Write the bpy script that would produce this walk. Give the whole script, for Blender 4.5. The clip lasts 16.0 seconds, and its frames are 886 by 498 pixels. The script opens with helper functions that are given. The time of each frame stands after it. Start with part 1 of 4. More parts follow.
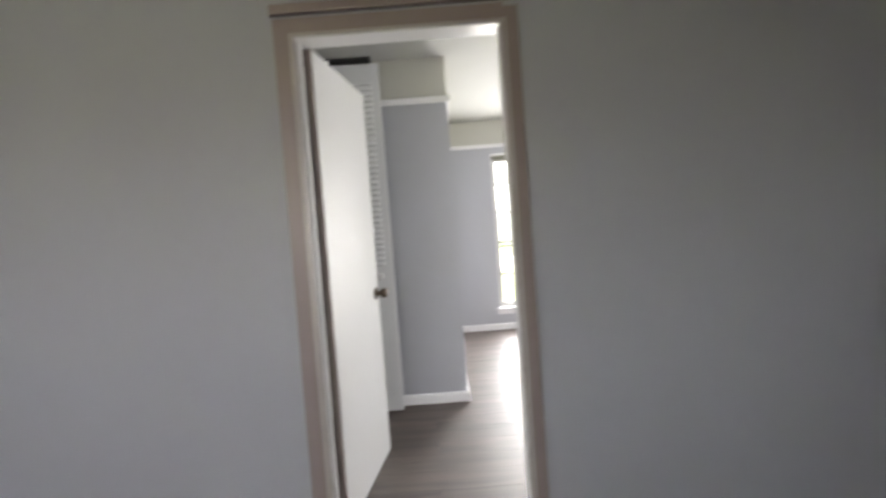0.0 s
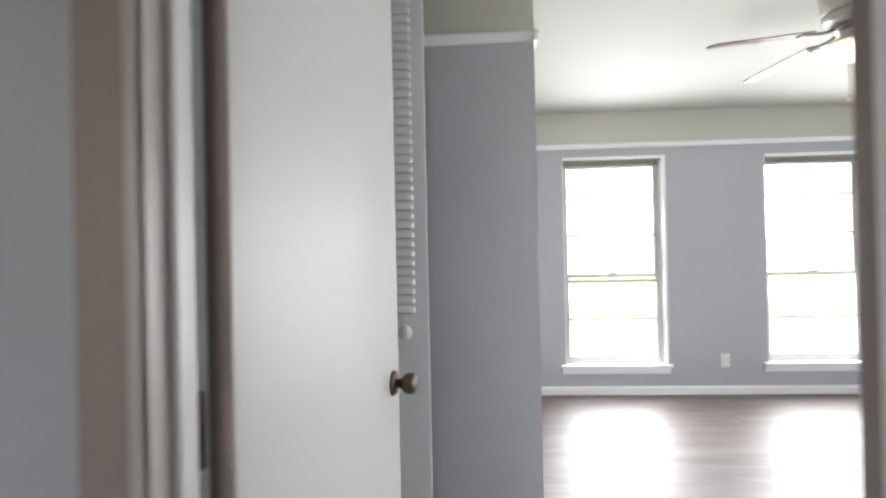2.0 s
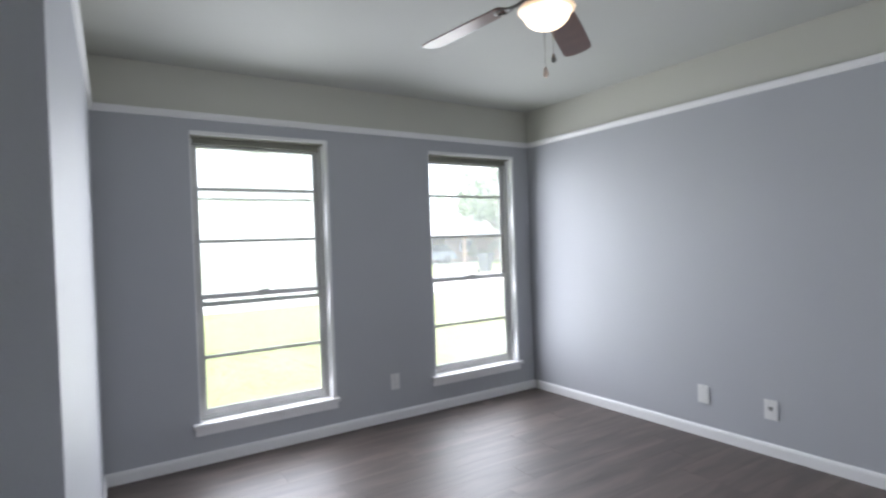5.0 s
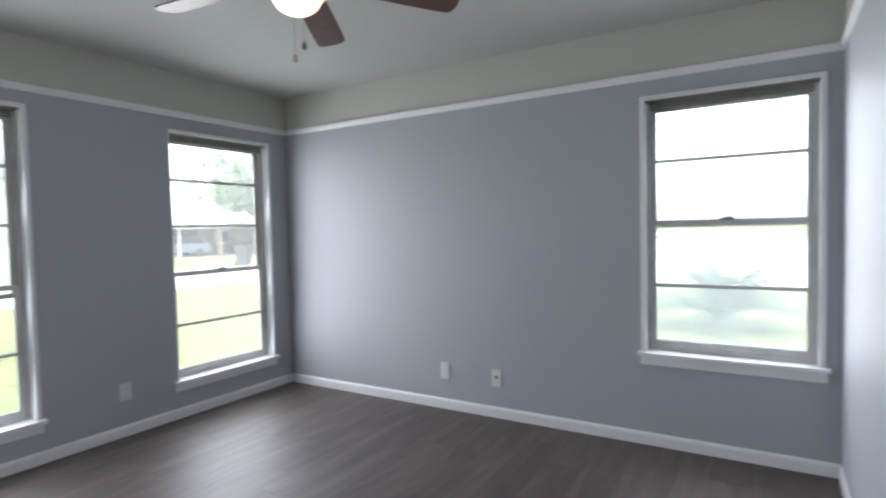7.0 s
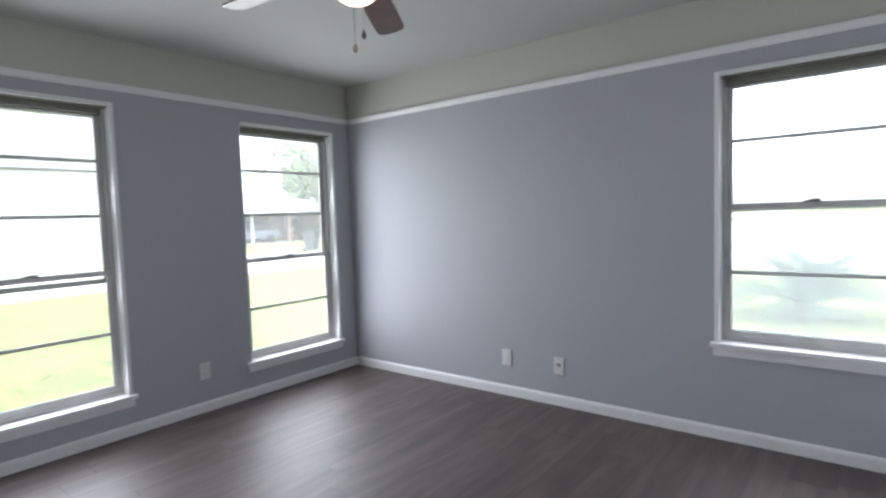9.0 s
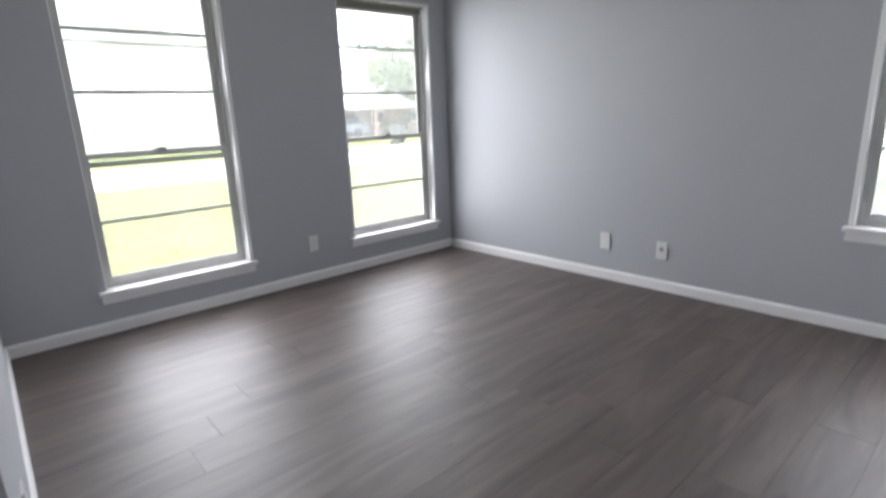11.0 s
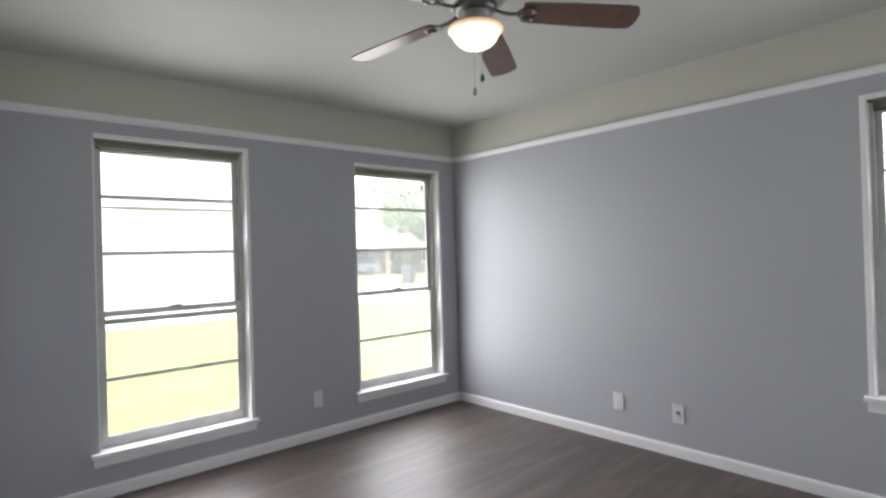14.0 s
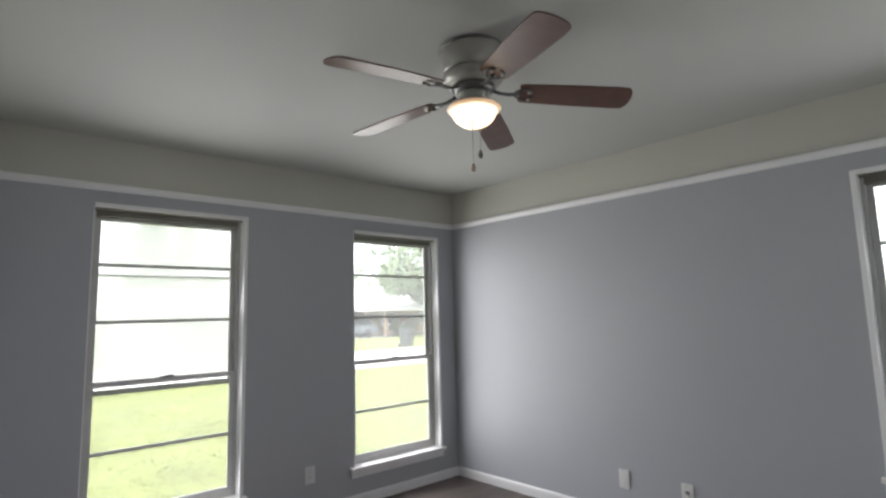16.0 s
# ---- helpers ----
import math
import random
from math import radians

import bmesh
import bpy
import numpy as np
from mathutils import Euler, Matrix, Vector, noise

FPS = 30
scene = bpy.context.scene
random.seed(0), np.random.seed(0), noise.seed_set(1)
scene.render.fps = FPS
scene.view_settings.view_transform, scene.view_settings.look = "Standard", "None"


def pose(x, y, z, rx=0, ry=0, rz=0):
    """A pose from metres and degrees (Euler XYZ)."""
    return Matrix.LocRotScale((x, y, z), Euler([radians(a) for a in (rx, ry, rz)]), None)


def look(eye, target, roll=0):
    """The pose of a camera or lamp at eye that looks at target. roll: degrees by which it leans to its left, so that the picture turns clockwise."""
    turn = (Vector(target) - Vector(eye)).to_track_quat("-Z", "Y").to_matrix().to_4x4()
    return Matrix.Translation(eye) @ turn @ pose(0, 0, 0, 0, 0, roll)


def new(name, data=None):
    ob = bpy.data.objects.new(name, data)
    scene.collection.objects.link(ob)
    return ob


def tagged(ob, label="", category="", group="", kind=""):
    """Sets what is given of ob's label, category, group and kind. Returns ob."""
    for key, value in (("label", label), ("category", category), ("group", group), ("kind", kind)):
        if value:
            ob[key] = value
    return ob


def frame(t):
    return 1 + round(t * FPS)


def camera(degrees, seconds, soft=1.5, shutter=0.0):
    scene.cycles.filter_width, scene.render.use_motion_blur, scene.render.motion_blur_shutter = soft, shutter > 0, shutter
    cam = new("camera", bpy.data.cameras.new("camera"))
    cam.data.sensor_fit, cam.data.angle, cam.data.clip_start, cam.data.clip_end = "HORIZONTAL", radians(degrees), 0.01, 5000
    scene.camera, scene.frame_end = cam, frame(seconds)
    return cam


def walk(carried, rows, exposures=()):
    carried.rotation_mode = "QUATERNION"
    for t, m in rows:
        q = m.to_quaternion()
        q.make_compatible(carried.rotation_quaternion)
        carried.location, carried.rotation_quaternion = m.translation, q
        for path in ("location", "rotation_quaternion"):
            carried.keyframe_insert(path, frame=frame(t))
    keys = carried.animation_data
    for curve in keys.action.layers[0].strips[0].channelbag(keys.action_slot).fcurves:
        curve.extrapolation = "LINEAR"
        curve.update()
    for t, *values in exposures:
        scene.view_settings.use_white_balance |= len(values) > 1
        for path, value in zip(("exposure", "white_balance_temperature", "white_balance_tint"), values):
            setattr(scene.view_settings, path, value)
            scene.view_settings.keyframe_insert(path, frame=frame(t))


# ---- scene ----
cam = camera(80.3, 16.0, soft=2.3, shutter=0.6)
PATH = [
    (0, (-3.298, -6.103, 1.268), (-3.31, -4.105, 1.181), -4.2),
    (0.3, (-3.348, -5.931, 1.235), (-3.551, -3.946, 1.103), -3.0),
    (0.5, (-3.366, -5.754, 1.238), (-3.642, -3.779, 1.092), -2.7),
    (1, (-3.391, -5.405, 1.273), (-3.716, -3.436, 1.143), -2.2),
    (1.5, (-3.46, -4.975, 1.284), (-3.616, -2.981, 1.272), -2.9),
    (2, (-3.479, -4.592, 1.268), (-3.601, -2.596, 1.279), -1.2),
    (2.5, (-3.453, -4.243, 1.289), (-3.497, -2.244, 1.27), -1.8),
    (3, (-3.4, -3.953, 1.292), (-3.025, -1.988, 1.275), -3.9),
    (3.5, (-3.312, -3.714, 1.281), (-2.693, -1.813, 1.254), -2.7),
    (4, (-3.219, -3.548, 1.308), (-2.455, -1.7, 1.295), -2.1),
    (6.5, (-3.111, -3.506, 1.318), (-1.564, -2.241, 1.242), -1.6),
    (7, (-3.101, -3.555, 1.307), (-1.416, -2.48, 1.23), -1.3),
    (7.5, (-3.079, -3.595, 1.294), (-1.326, -2.636, 1.218), -1.3),
    (8, (-3.08, -3.593, 1.298), (-1.323, -2.642, 1.22), -1.6),
    (8.5, (-3.079, -3.578, 1.321), (-1.425, -2.455, 1.247), -1.9),
    (11, (-3.153, -3.477, 1.194), (-1.879, -2.019, 0.694), -2.2),
    (11.5, (-3.115, -3.491, 1.156), (-1.905, -2.09, 0.401), -2.6),
    (12, (-3.124, -3.483, 1.155), (-1.911, -2.108, 0.355), -2.7),
    (12.5, (-3.134, -3.48, 1.166), (-1.891, -2.086, 0.452), -3.2),
    (13, (-3.136, -3.48, 1.207), (-1.851, -2.03, 0.712), -3.0),
    (13.5, (-3.142, -3.472, 1.297), (-1.829, -1.976, 1.104), -2.2),
    (14, (-3.149, -3.493, 1.33), (-1.847, -1.975, 1.343), -1.7),
    (14.5, (-3.16, -3.495, 1.35), (-1.861, -1.978, 1.454), -1.5),
    (15, (-3.142, -3.49, 1.388), (-1.872, -1.981, 1.673), -1.1),
    (15.5, (-3.138, -3.489, 1.4), (-1.877, -1.983, 1.709), -1.1),
    (16, (-3.14, -3.484, 1.379), (-1.844, -1.991, 1.623), -1.5),
]
EXPOSURES = [(0, 5.05, 6900, 14), (0.5, 5.05, 6900, 14), (1, 5.15, 6800, 14), (1.5, 5.12, 6700, 13), (2, 4.85, 6600, 13), (2.5, 4.75, 6450, 13), (3, 4.5, 6350, 12), (3.5, 4.1, 6250, 12), (4, 3.9, 6200, 13), (6.5, 3.27, 6100, 13), (8.5, 3.27, 6100, 13), (11, 3.5, 6400, 14), (11.5, 3.55, 6450, 15), (12.5, 4.1, 6450, 16), (13.0, 4.0, 6500, 14), (14.5, 3.24, 6550, 14), (16, 3.1, 6600, 13)]
walk(cam, [(t, look(eye, target, roll)) for t, eye, target, roll in PATH], EXPOSURES)

# ---- daylight: a thin overcast, sun high over the side of the house ----
SUN_EL, SUN_AZ = 56.0, 268.0
world = bpy.data.worlds.new("sky")
scene.world = world
world.use_nodes = True
wn = world.node_tree
sky = wn.nodes.new("ShaderNodeTexSky")
sky.sky_type = "NISHITA"
sky.sun_disc = False
sky.sun_elevation, sky.sun_rotation = radians(SUN_EL), radians(SUN_AZ)
sky.dust_density, sky.air_density, sky.ozone_density = 2.5, 1.0, 0.5
wn.nodes["Background"].inputs["Strength"].default_value = 0.12
veil = wn.nodes.new("ShaderNodeHueSaturation")  # thin cloud takes most of the blue out of the sky
veil.inputs["Saturation"].default_value = 0.35
wn.links.new(sky.outputs[0], veil.inputs["Color"])
wn.links.new(veil.outputs[0], wn.nodes["Background"].inputs[0])
sun_data = bpy.data.lights.new("sun", "SUN")
sun_data.energy, sun_data.angle, sun_data.color = 0.65, radians(20), (1.0, 0.96, 0.9)
sun = new("sun", sun_data)
_az, _el = radians(SUN_AZ), radians(SUN_EL)
sun.matrix_basis = look((math.sin(_az) * math.cos(_el) * 40, math.cos(_az) * math.cos(_el) * 40, math.sin(_el) * 40), (0, 0, 0))


# daylight that the open sky sends in through each window opening
SKY_TINT = (0.955, 0.965, 1.0)
SKY_TILT = 9.0
LAWN_TINT = (0.96, 1.0, 0.84)
HALL_TINT = (1.0, 0.91, 0.95)  # rosy tint picked for the lamps in the added hall window
WATTS_TALL, WATTS_SHORT, WATTS_HALL = 1.9, 1.15, 0.52


# ---- materials ----
def mat(name, base, rough=0.5, metal=0.0, var=0.06, scale=3.0, fine=60.0, bump=0.05, stretch=(1, 1, 1), coat=0.0, spec=0.5, fine_var=0.03):
    """Painted or plain surface: base colour with variation at two scales and fine relief."""
    m = bpy.data.materials.new(name)
    m.use_nodes = True
    nt = m.node_tree
    b = nt.nodes["Principled BSDF"]
    b.inputs["Roughness"].default_value, b.inputs["Metallic"].default_value = rough, metal
    b.inputs["Coat Weight"].default_value = coat
    b.inputs["Specular IOR Level"].default_value = spec
    geo = nt.nodes.new("ShaderNodeNewGeometry")
    mp = nt.nodes.new("ShaderNodeMapping")
    mp.inputs["Scale"].default_value = stretch
    nt.links.new(geo.outputs["Position"], mp.inputs["Vector"])
    n1, n2 = nt.nodes.new("ShaderNodeTexNoise"), nt.nodes.new("ShaderNodeTexNoise")
    n1.inputs["Scale"].default_value, n2.inputs["Scale"].default_value = scale, fine
    n1.inputs["Detail"].default_value, n2.inputs["Detail"].default_value = 4, 3
    for n in (n1, n2):
        nt.links.new(mp.outputs[0], n.inputs["Vector"])
    add = nt.nodes.new("ShaderNodeMath")
    add.operation = "MULTIPLY_ADD"
    nt.links.new(n2.outputs[0], add.inputs[0])
    add.inputs[1].default_value = fine_var / max(var, 1e-4)
    nt.links.new(n1.outputs[0], add.inputs[2])
    ramp = nt.nodes.new("ShaderNodeValToRGB")
    ramp.color_ramp.elements[0].position, ramp.color_ramp.elements[1].position = 0.3, 0.75 + fine_var / max(var, 1e-4) * 0.5
    lo, hi = [max(0, c * (1 - var)) for c in base], [min(1, c * (1 + var)) for c in base]
    ramp.color_ramp.elements[0].color, ramp.color_ramp.elements[1].color = (*lo, 1), (*hi, 1)
    nt.links.new(add.outputs[0], ramp.inputs[0])
    nt.links.new(ramp.outputs[0], b.inputs["Base Color"])
    if bump:
        bp = nt.nodes.new("ShaderNodeBump")
        bp.inputs["Strength"].default_value, bp.inputs["Distance"].default_value = bump, 0.004
        nt.links.new(n2.outputs[0], bp.inputs["Height"])
        nt.links.new(bp.outputs[0], b.inputs["Normal"])
    return m


def plank_material():
    """Grey-brown vinyl plank: long grain, darker streaks, small knots; each plank its own tone."""
    m = bpy.data.materials.new("vinyl_plank")
    m.use_nodes = True
    nt = m.node_tree
    b = nt.nodes["Principled BSDF"]
    geo, info = nt.nodes.new("ShaderNodeNewGeometry"), nt.nodes.new("ShaderNodeObjectInfo")
    shift = nt.nodes.new("ShaderNodeVectorMath")
    shift.operation = "MULTIPLY_ADD"
    comb = nt.nodes.new("ShaderNodeCombineXYZ")
    for k in range(3):
        nt.links.new(info.outputs["Random"], comb.inputs[k])
    nt.links.new(comb.outputs[0], shift.inputs[0])
    shift.inputs[1].default_value = (37.0, 91.0, 13.0)
    nt.links.new(geo.outputs["Position"], shift.inputs[2])

    def noise_at(stretch, scale, detail, distort=0.0):
        mp = nt.nodes.new("ShaderNodeMapping")
        mp.inputs["Scale"].default_value = stretch
        nt.links.new(shift.outputs[0], mp.inputs["Vector"])
        n = nt.nodes.new("ShaderNodeTexNoise")
        n.inputs["Scale"].default_value, n.inputs["Detail"].default_value, n.inputs["Distortion"].default_value = scale, detail, distort
        nt.links.new(mp.outputs[0], n.inputs["Vector"])
        return n

    b.inputs["Specular IOR Level"].default_value = 0.95
    b.inputs["Coat Weight"].default_value, b.inputs["Coat Roughness"].default_value = 0.10, 0.42
    broad = noise_at((1.0, 6.5, 1), 1.5, 4, 0.8)
    grain = noise_at((1.0, 26.0, 1), 2.4, 5, 0.4)
    knots = noise_at((2.2, 7.0, 1), 2.1, 2, 0.0)
    mix = nt.nodes.new("ShaderNodeMath")
    mix.operation = "MULTIPLY_ADD"
    nt.links.new(grain.outputs[0], mix.inputs[0])
    mix.inputs[1].default_value = 0.24
    nt.links.new(broad.outputs[0], mix.inputs[2])
    tone = nt.nodes.new("ShaderNodeMath")
    tone.operation = "MULTIPLY_ADD"
    nt.links.new(info.outputs["Random"], tone.inputs[0])
    tone.inputs[1].default_value = 0.03
    nt.links.new(mix.outputs[0], tone.inputs[2])
    ramp = nt.nodes.new("ShaderNodeValToRGB")
    e = ramp.color_ramp.elements
    e[0].position, e[0].color = 0.40, (0.044, 0.032, 0.027, 1)
    e[1].position, e[1].color = 0.84, (0.124, 0.094, 0.080, 1)
    mid = e.new(0.62)
    mid.color = (0.078, 0.058, 0.049, 1)
    nt.links.new(tone.outputs[0], ramp.inputs[0])
    kr = nt.nodes.new("ShaderNodeValToRGB")
    kr.color_ramp.elements[0].position, kr.color_ramp.elements[0].color = 0.70, (1, 1, 1, 1)
    kr.color_ramp.elements[1].position, kr.color_ramp.elements[1].color = 0.78, (0.55, 0.5, 0.48, 1)
    nt.links.new(knots.outputs[0], kr.inputs[0])
    mul = nt.nodes.new("ShaderNodeMix")
    mul.data_type, mul.blend_type = "RGBA", "MULTIPLY"
    mul.inputs["Factor"].default_value = 1.0
    nt.links.new(ramp.outputs[0], mul.inputs["A"])
    nt.links.new(kr.outputs[0], mul.inputs["B"])
    nt.links.new(mul.outputs["Result"], b.inputs["Base Color"])
    rr = nt.nodes.new("ShaderNodeMapRange")
    rr.inputs["To Min"].default_value, rr.inputs["To Max"].default_value = 0.47, 0.55
    nt.links.new(grain.outputs[0], rr.inputs["Value"])
    nt.links.new(rr.outputs[0], b.inputs["Roughness"])
    bp = nt.nodes.new("ShaderNodeBump")
    bp.inputs["Strength"].default_value, bp.inputs["Distance"].default_value = 0.12, 0.002
    nt.links.new(grain.outputs[0], bp.inputs["Height"])
    nt.links.new(bp.outputs[0], b.inputs["Normal"])
    return m


def glass_material(name, tint, low, high):
    """Clear pane: see-through with a pale film that imitates veiling glare, and a Fresnel gloss."""
    m = bpy.data.materials.new(name)
    m.use_nodes = True
    nt = m.node_tree
    nt.nodes.clear()
    out, mix = nt.nodes.new("ShaderNodeOutputMaterial"), nt.nodes.new("ShaderNodeMixShader")
    tr, gl, fr = nt.nodes.new("ShaderNodeBsdfTransparent"), nt.nodes.new("ShaderNodeBsdfGlossy"), nt.nodes.new("ShaderNodeFresnel")
    tr.inputs[0].default_value = (*tint, 1)
    gl.inputs["Roughness"].default_value = 0.02
    fr.inputs[0].default_value = 1.45
    glare_mix, film, n = nt.nodes.new("ShaderNodeMixShader"), nt.nodes.new("ShaderNodeBsdfTranslucent"), nt.nodes.new("ShaderNodeTexNoise")
    film.inputs[0].default_value = (0.85, 0.85, 0.84, 1)
    geo, mr = nt.nodes.new("ShaderNodeNewGeometry"), nt.nodes.new("ShaderNodeMapRange")
    n.inputs["Scale"].default_value = 4.0
    mr.inputs["To Min"].default_value, mr.inputs["To Max"].default_value = low, high
    nt.links.new(geo.outputs["Position"], n.inputs["Vector"])
    nt.links.new(n.outputs[0], mr.inputs["Value"])
    nt.links.new(mr.outputs[0], glare_mix.inputs[0])
    nt.links.new(tr.outputs[0], glare_mix.inputs[1])
    nt.links.new(film.outputs[0], glare_mix.inputs[2])
    nt.links.new(fr.outputs[0], mix.inputs[0])
    nt.links.new(glare_mix.outputs[0], mix.inputs[1])
    nt.links.new(gl.outputs[0], mix.inputs[2])
    nt.links.new(mix.outputs[0], out.inputs[0])
    return m


def screen_material(name, low, high, pale=0.88):
    """Insect screen: a fine pale mesh, most of it open, that catches the daylight as haze."""
    m = bpy.data.materials.new(name)
    m.use_nodes = True
    nt = m.node_tree
    nt.nodes.clear()
    out, mix = nt.nodes.new("ShaderNodeOutputMaterial"), nt.nodes.new("ShaderNodeMixShader")
    tr, tl = nt.nodes.new("ShaderNodeBsdfTransparent"), nt.nodes.new("ShaderNodeBsdfTranslucent")
    tl.inputs[0].default_value = (pale, pale * 0.99, pale * 0.97, 1)
    geo, n = nt.nodes.new("ShaderNodeNewGeometry"), nt.nodes.new("ShaderNodeTexNoise")
    n.inputs["Scale"].default_value = 5.0
    nt.links.new(geo.outputs["Position"], n.inputs["Vector"])
    mr = nt.nodes.new("ShaderNodeMapRange")
    mr.inputs["To Min"].default_value, mr.inputs["To Max"].default_value = low, high
    nt.links.new(n.outputs[0], mr.inputs["Value"])
    nt.links.new(mr.outputs[0], mix.inputs[0])
    nt.links.new(tr.outputs[0], mix.inputs[1])
    nt.links.new(tl.outputs[0], mix.inputs[2])
    nt.links.new(mix.outputs[0], out.inputs[0])
    return m


def glow_material(name, colour, strength):
    m = bpy.data.materials.new(name)
    m.use_nodes = True
    b = m.node_tree.nodes["Principled BSDF"]
    b.inputs["Base Color"].default_value = (0.9, 0.86, 0.78, 1)
    b.inputs["Roughness"].default_value = 0.4
    b.inputs["Emission Color"].default_value = (*colour, 1)
    b.inputs["Emission Strength"].default_value = strength
    return m


M_WALL = mat("blue_grey_wall_paint", (0.439, 0.451, 0.479), 0.56, spec=0.42, var=0.03, scale=1.2, fine=140, bump=0.10, fine_var=0.015)
M_FRIEZE = mat("cream_wall_paint", (0.56, 0.557, 0.495), 0.45, var=0.025, scale=1.4, fine=140, bump=0.08, fine_var=0.01)
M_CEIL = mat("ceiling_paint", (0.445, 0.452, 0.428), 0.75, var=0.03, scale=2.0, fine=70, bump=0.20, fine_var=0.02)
M_TRIM = mat("white_trim_paint", (0.82, 0.82, 0.82), 0.35, var=0.03, scale=6, fine=90, bump=0.05)
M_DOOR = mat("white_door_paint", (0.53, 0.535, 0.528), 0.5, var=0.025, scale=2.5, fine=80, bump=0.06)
M_METALDOOR = mat("white_enamel_steel", (0.76, 0.77, 0.77), 0.36, var=0.03, scale=4, fine=60, bump=0.04)
M_BEAD = mat("pale_bead_paint", (0.50, 0.465, 0.445), 0.4, var=0.05, scale=5, fine=70, bump=0.05)
M_CASING = mat("taupe_casing_paint", (0.31, 0.255, 0.232), 0.4, var=0.05, scale=5, fine=70, bump=0.05)
M_ALU = mat("weathered_aluminium", (0.58, 0.58, 0.565), 0.42, metal=0.2, var=0.12, scale=9, fine=120, bump=0.04)
# aluminium head members, with the shade they stand in put into the colour
M_HEAD_SHADED = mat("shaded_olive_head", (0.22, 0.215, 0.18), 0.5, metal=0.2, var=0.15, scale=7, fine=110, bump=0.05)
M_BRONZE = mat("aged_bronze", (0.13, 0.10, 0.075), 0.36, metal=0.9, var=0.2, scale=30, fine=160, bump=0.03)
M_DARKMETAL = mat("dark_track_metal", (0.05, 0.05, 0.05), 0.5, metal=0.6, var=0.15, scale=20, fine=120)
M_PLATE = mat("white_plastic", (0.74, 0.74, 0.73), 0.35, var=0.02, scale=12, fine=90, bump=0.02)
# darker copy of the door steel, for painted shade lines between louvres
M_LSHADE = mat("shaded_steel", (0.36, 0.36, 0.355), 0.6, var=0.1, scale=30)
M_SLOT = mat("dark_socket", (0.04, 0.04, 0.045), 0.6, var=0.1, scale=30)
M_BLADE = mat("walnut_blade", (0.100, 0.046, 0.030), 0.32, spec=0.6, var=0.28, scale=5, fine=60, bump=0.05, stretch=(3, 3, 3), fine_var=0.1)
M_NICKEL = mat("brushed_nickel", (0.50, 0.495, 0.455), 0.36, metal=0.35, var=0.06, scale=14, fine=150, bump=0.03)
M_IRON = mat("grey_metal", (0.20, 0.20, 0.195), 0.38, metal=0.8, var=0.1, scale=14, fine=120)
M_BOWL = glow_material("lit_frosted_glass", (1.0, 0.78, 0.50), 0.21)
M_RIM = glow_material("amber_glass_rim", (1.0, 0.60, 0.28), 0.055)
M_FOB = mat("pale_wood_fob", (0.76, 0.60, 0.50), 0.4, var=0.1, scale=40)
M_CHAIN = mat("bead_chain", (0.35, 0.33, 0.30), 0.35, metal=0.9, var=0.1, scale=60)
M_GLASS = glass_material("window_glass", (0.90, 0.915, 0.91), 0.03, 0.08)
# stronger pale film: glare put into the panes to wash out the view
M_GLASS_GLARE = glass_material("glare_window_glass", (0.92, 0.935, 0.93), 0.09, 0.14)
M_SCREEN = screen_material("insect_screen", 0.36, 0.46)
M_SCREEN_DENSE = screen_material("dusty_insect_screen", 0.70, 0.84, 0.62)
M_PLANK = plank_material()
M_SUB = mat("dark_joint", (0.08, 0.068, 0.062), 0.8, var=0.1, scale=8)
M_LAWN = mat("lawn", (0.126, 0.145, 0.042), 0.9, var=0.38, scale=0.9, fine=9, bump=0.4, fine_var=0.25)
M_GRASS = mat("grass_blade", (0.150, 0.162, 0.052), 0.8, var=0.25, scale=1.5, fine=20, bump=0)
M_CONC = mat("pale_concrete", (0.48, 0.46, 0.43), 0.85, var=0.1, scale=0.6, fine=12, bump=0.2)
M_LEAF = mat("tree_leaf", (0.105, 0.145, 0.070), 0.7, var=0.4, scale=1.2, fine=6, bump=0, fine_var=0.2)
M_FROND = mat("palm_frond", (0.032, 0.066, 0.040), 0.5, var=0.3, scale=3, fine=20, bump=0, fine_var=0.15)
M_BUSH = mat("bush_leaf", (0.17, 0.175, 0.065), 0.6, var=0.35, scale=2, fine=8, bump=0, fine_var=0.2)
M_BARK = mat("bark", (0.12, 0.09, 0.07), 0.9, var=0.25, scale=4, fine=25, bump=0.4, stretch=(1, 1, 0.3))
M_SHINGLE = mat("pale_shingle", (0.42, 0.41, 0.40), 0.9, var=0.12, scale=1.5, fine=9, bump=0.3)
M_BRICK = mat("tan_brick", (0.42, 0.30, 0.23), 0.85, var=0.2, scale=2.0, fine=14, bump=0.3)
M_SIDING = mat("beige_siding", (0.50, 0.46, 0.40), 0.8, var=0.08, scale=1.0, fine=12, bump=0.1)
M_CAR = mat("silver_car_paint", (0.15, 0.165, 0.19), 0.32, metal=0.2, var=0.04, scale=3, fine=60, bump=0, coat=0.2)
M_CARGLASS = mat("dark_car_glass", (0.03, 0.035, 0.04), 0.08, var=0.1, scale=5, bump=0)
M_RUBBER = mat("tyre_rubber", (0.03, 0.03, 0.03), 0.8, var=0.15, scale=20)
M_RED = mat("red_lamp_lens", (0.35, 0.02, 0.02), 0.2, var=0.1, scale=20, bump=0)
M_BIN = mat("dark_bin_plastic", (0.035, 0.04, 0.045), 0.5, var=0.12, scale=6)


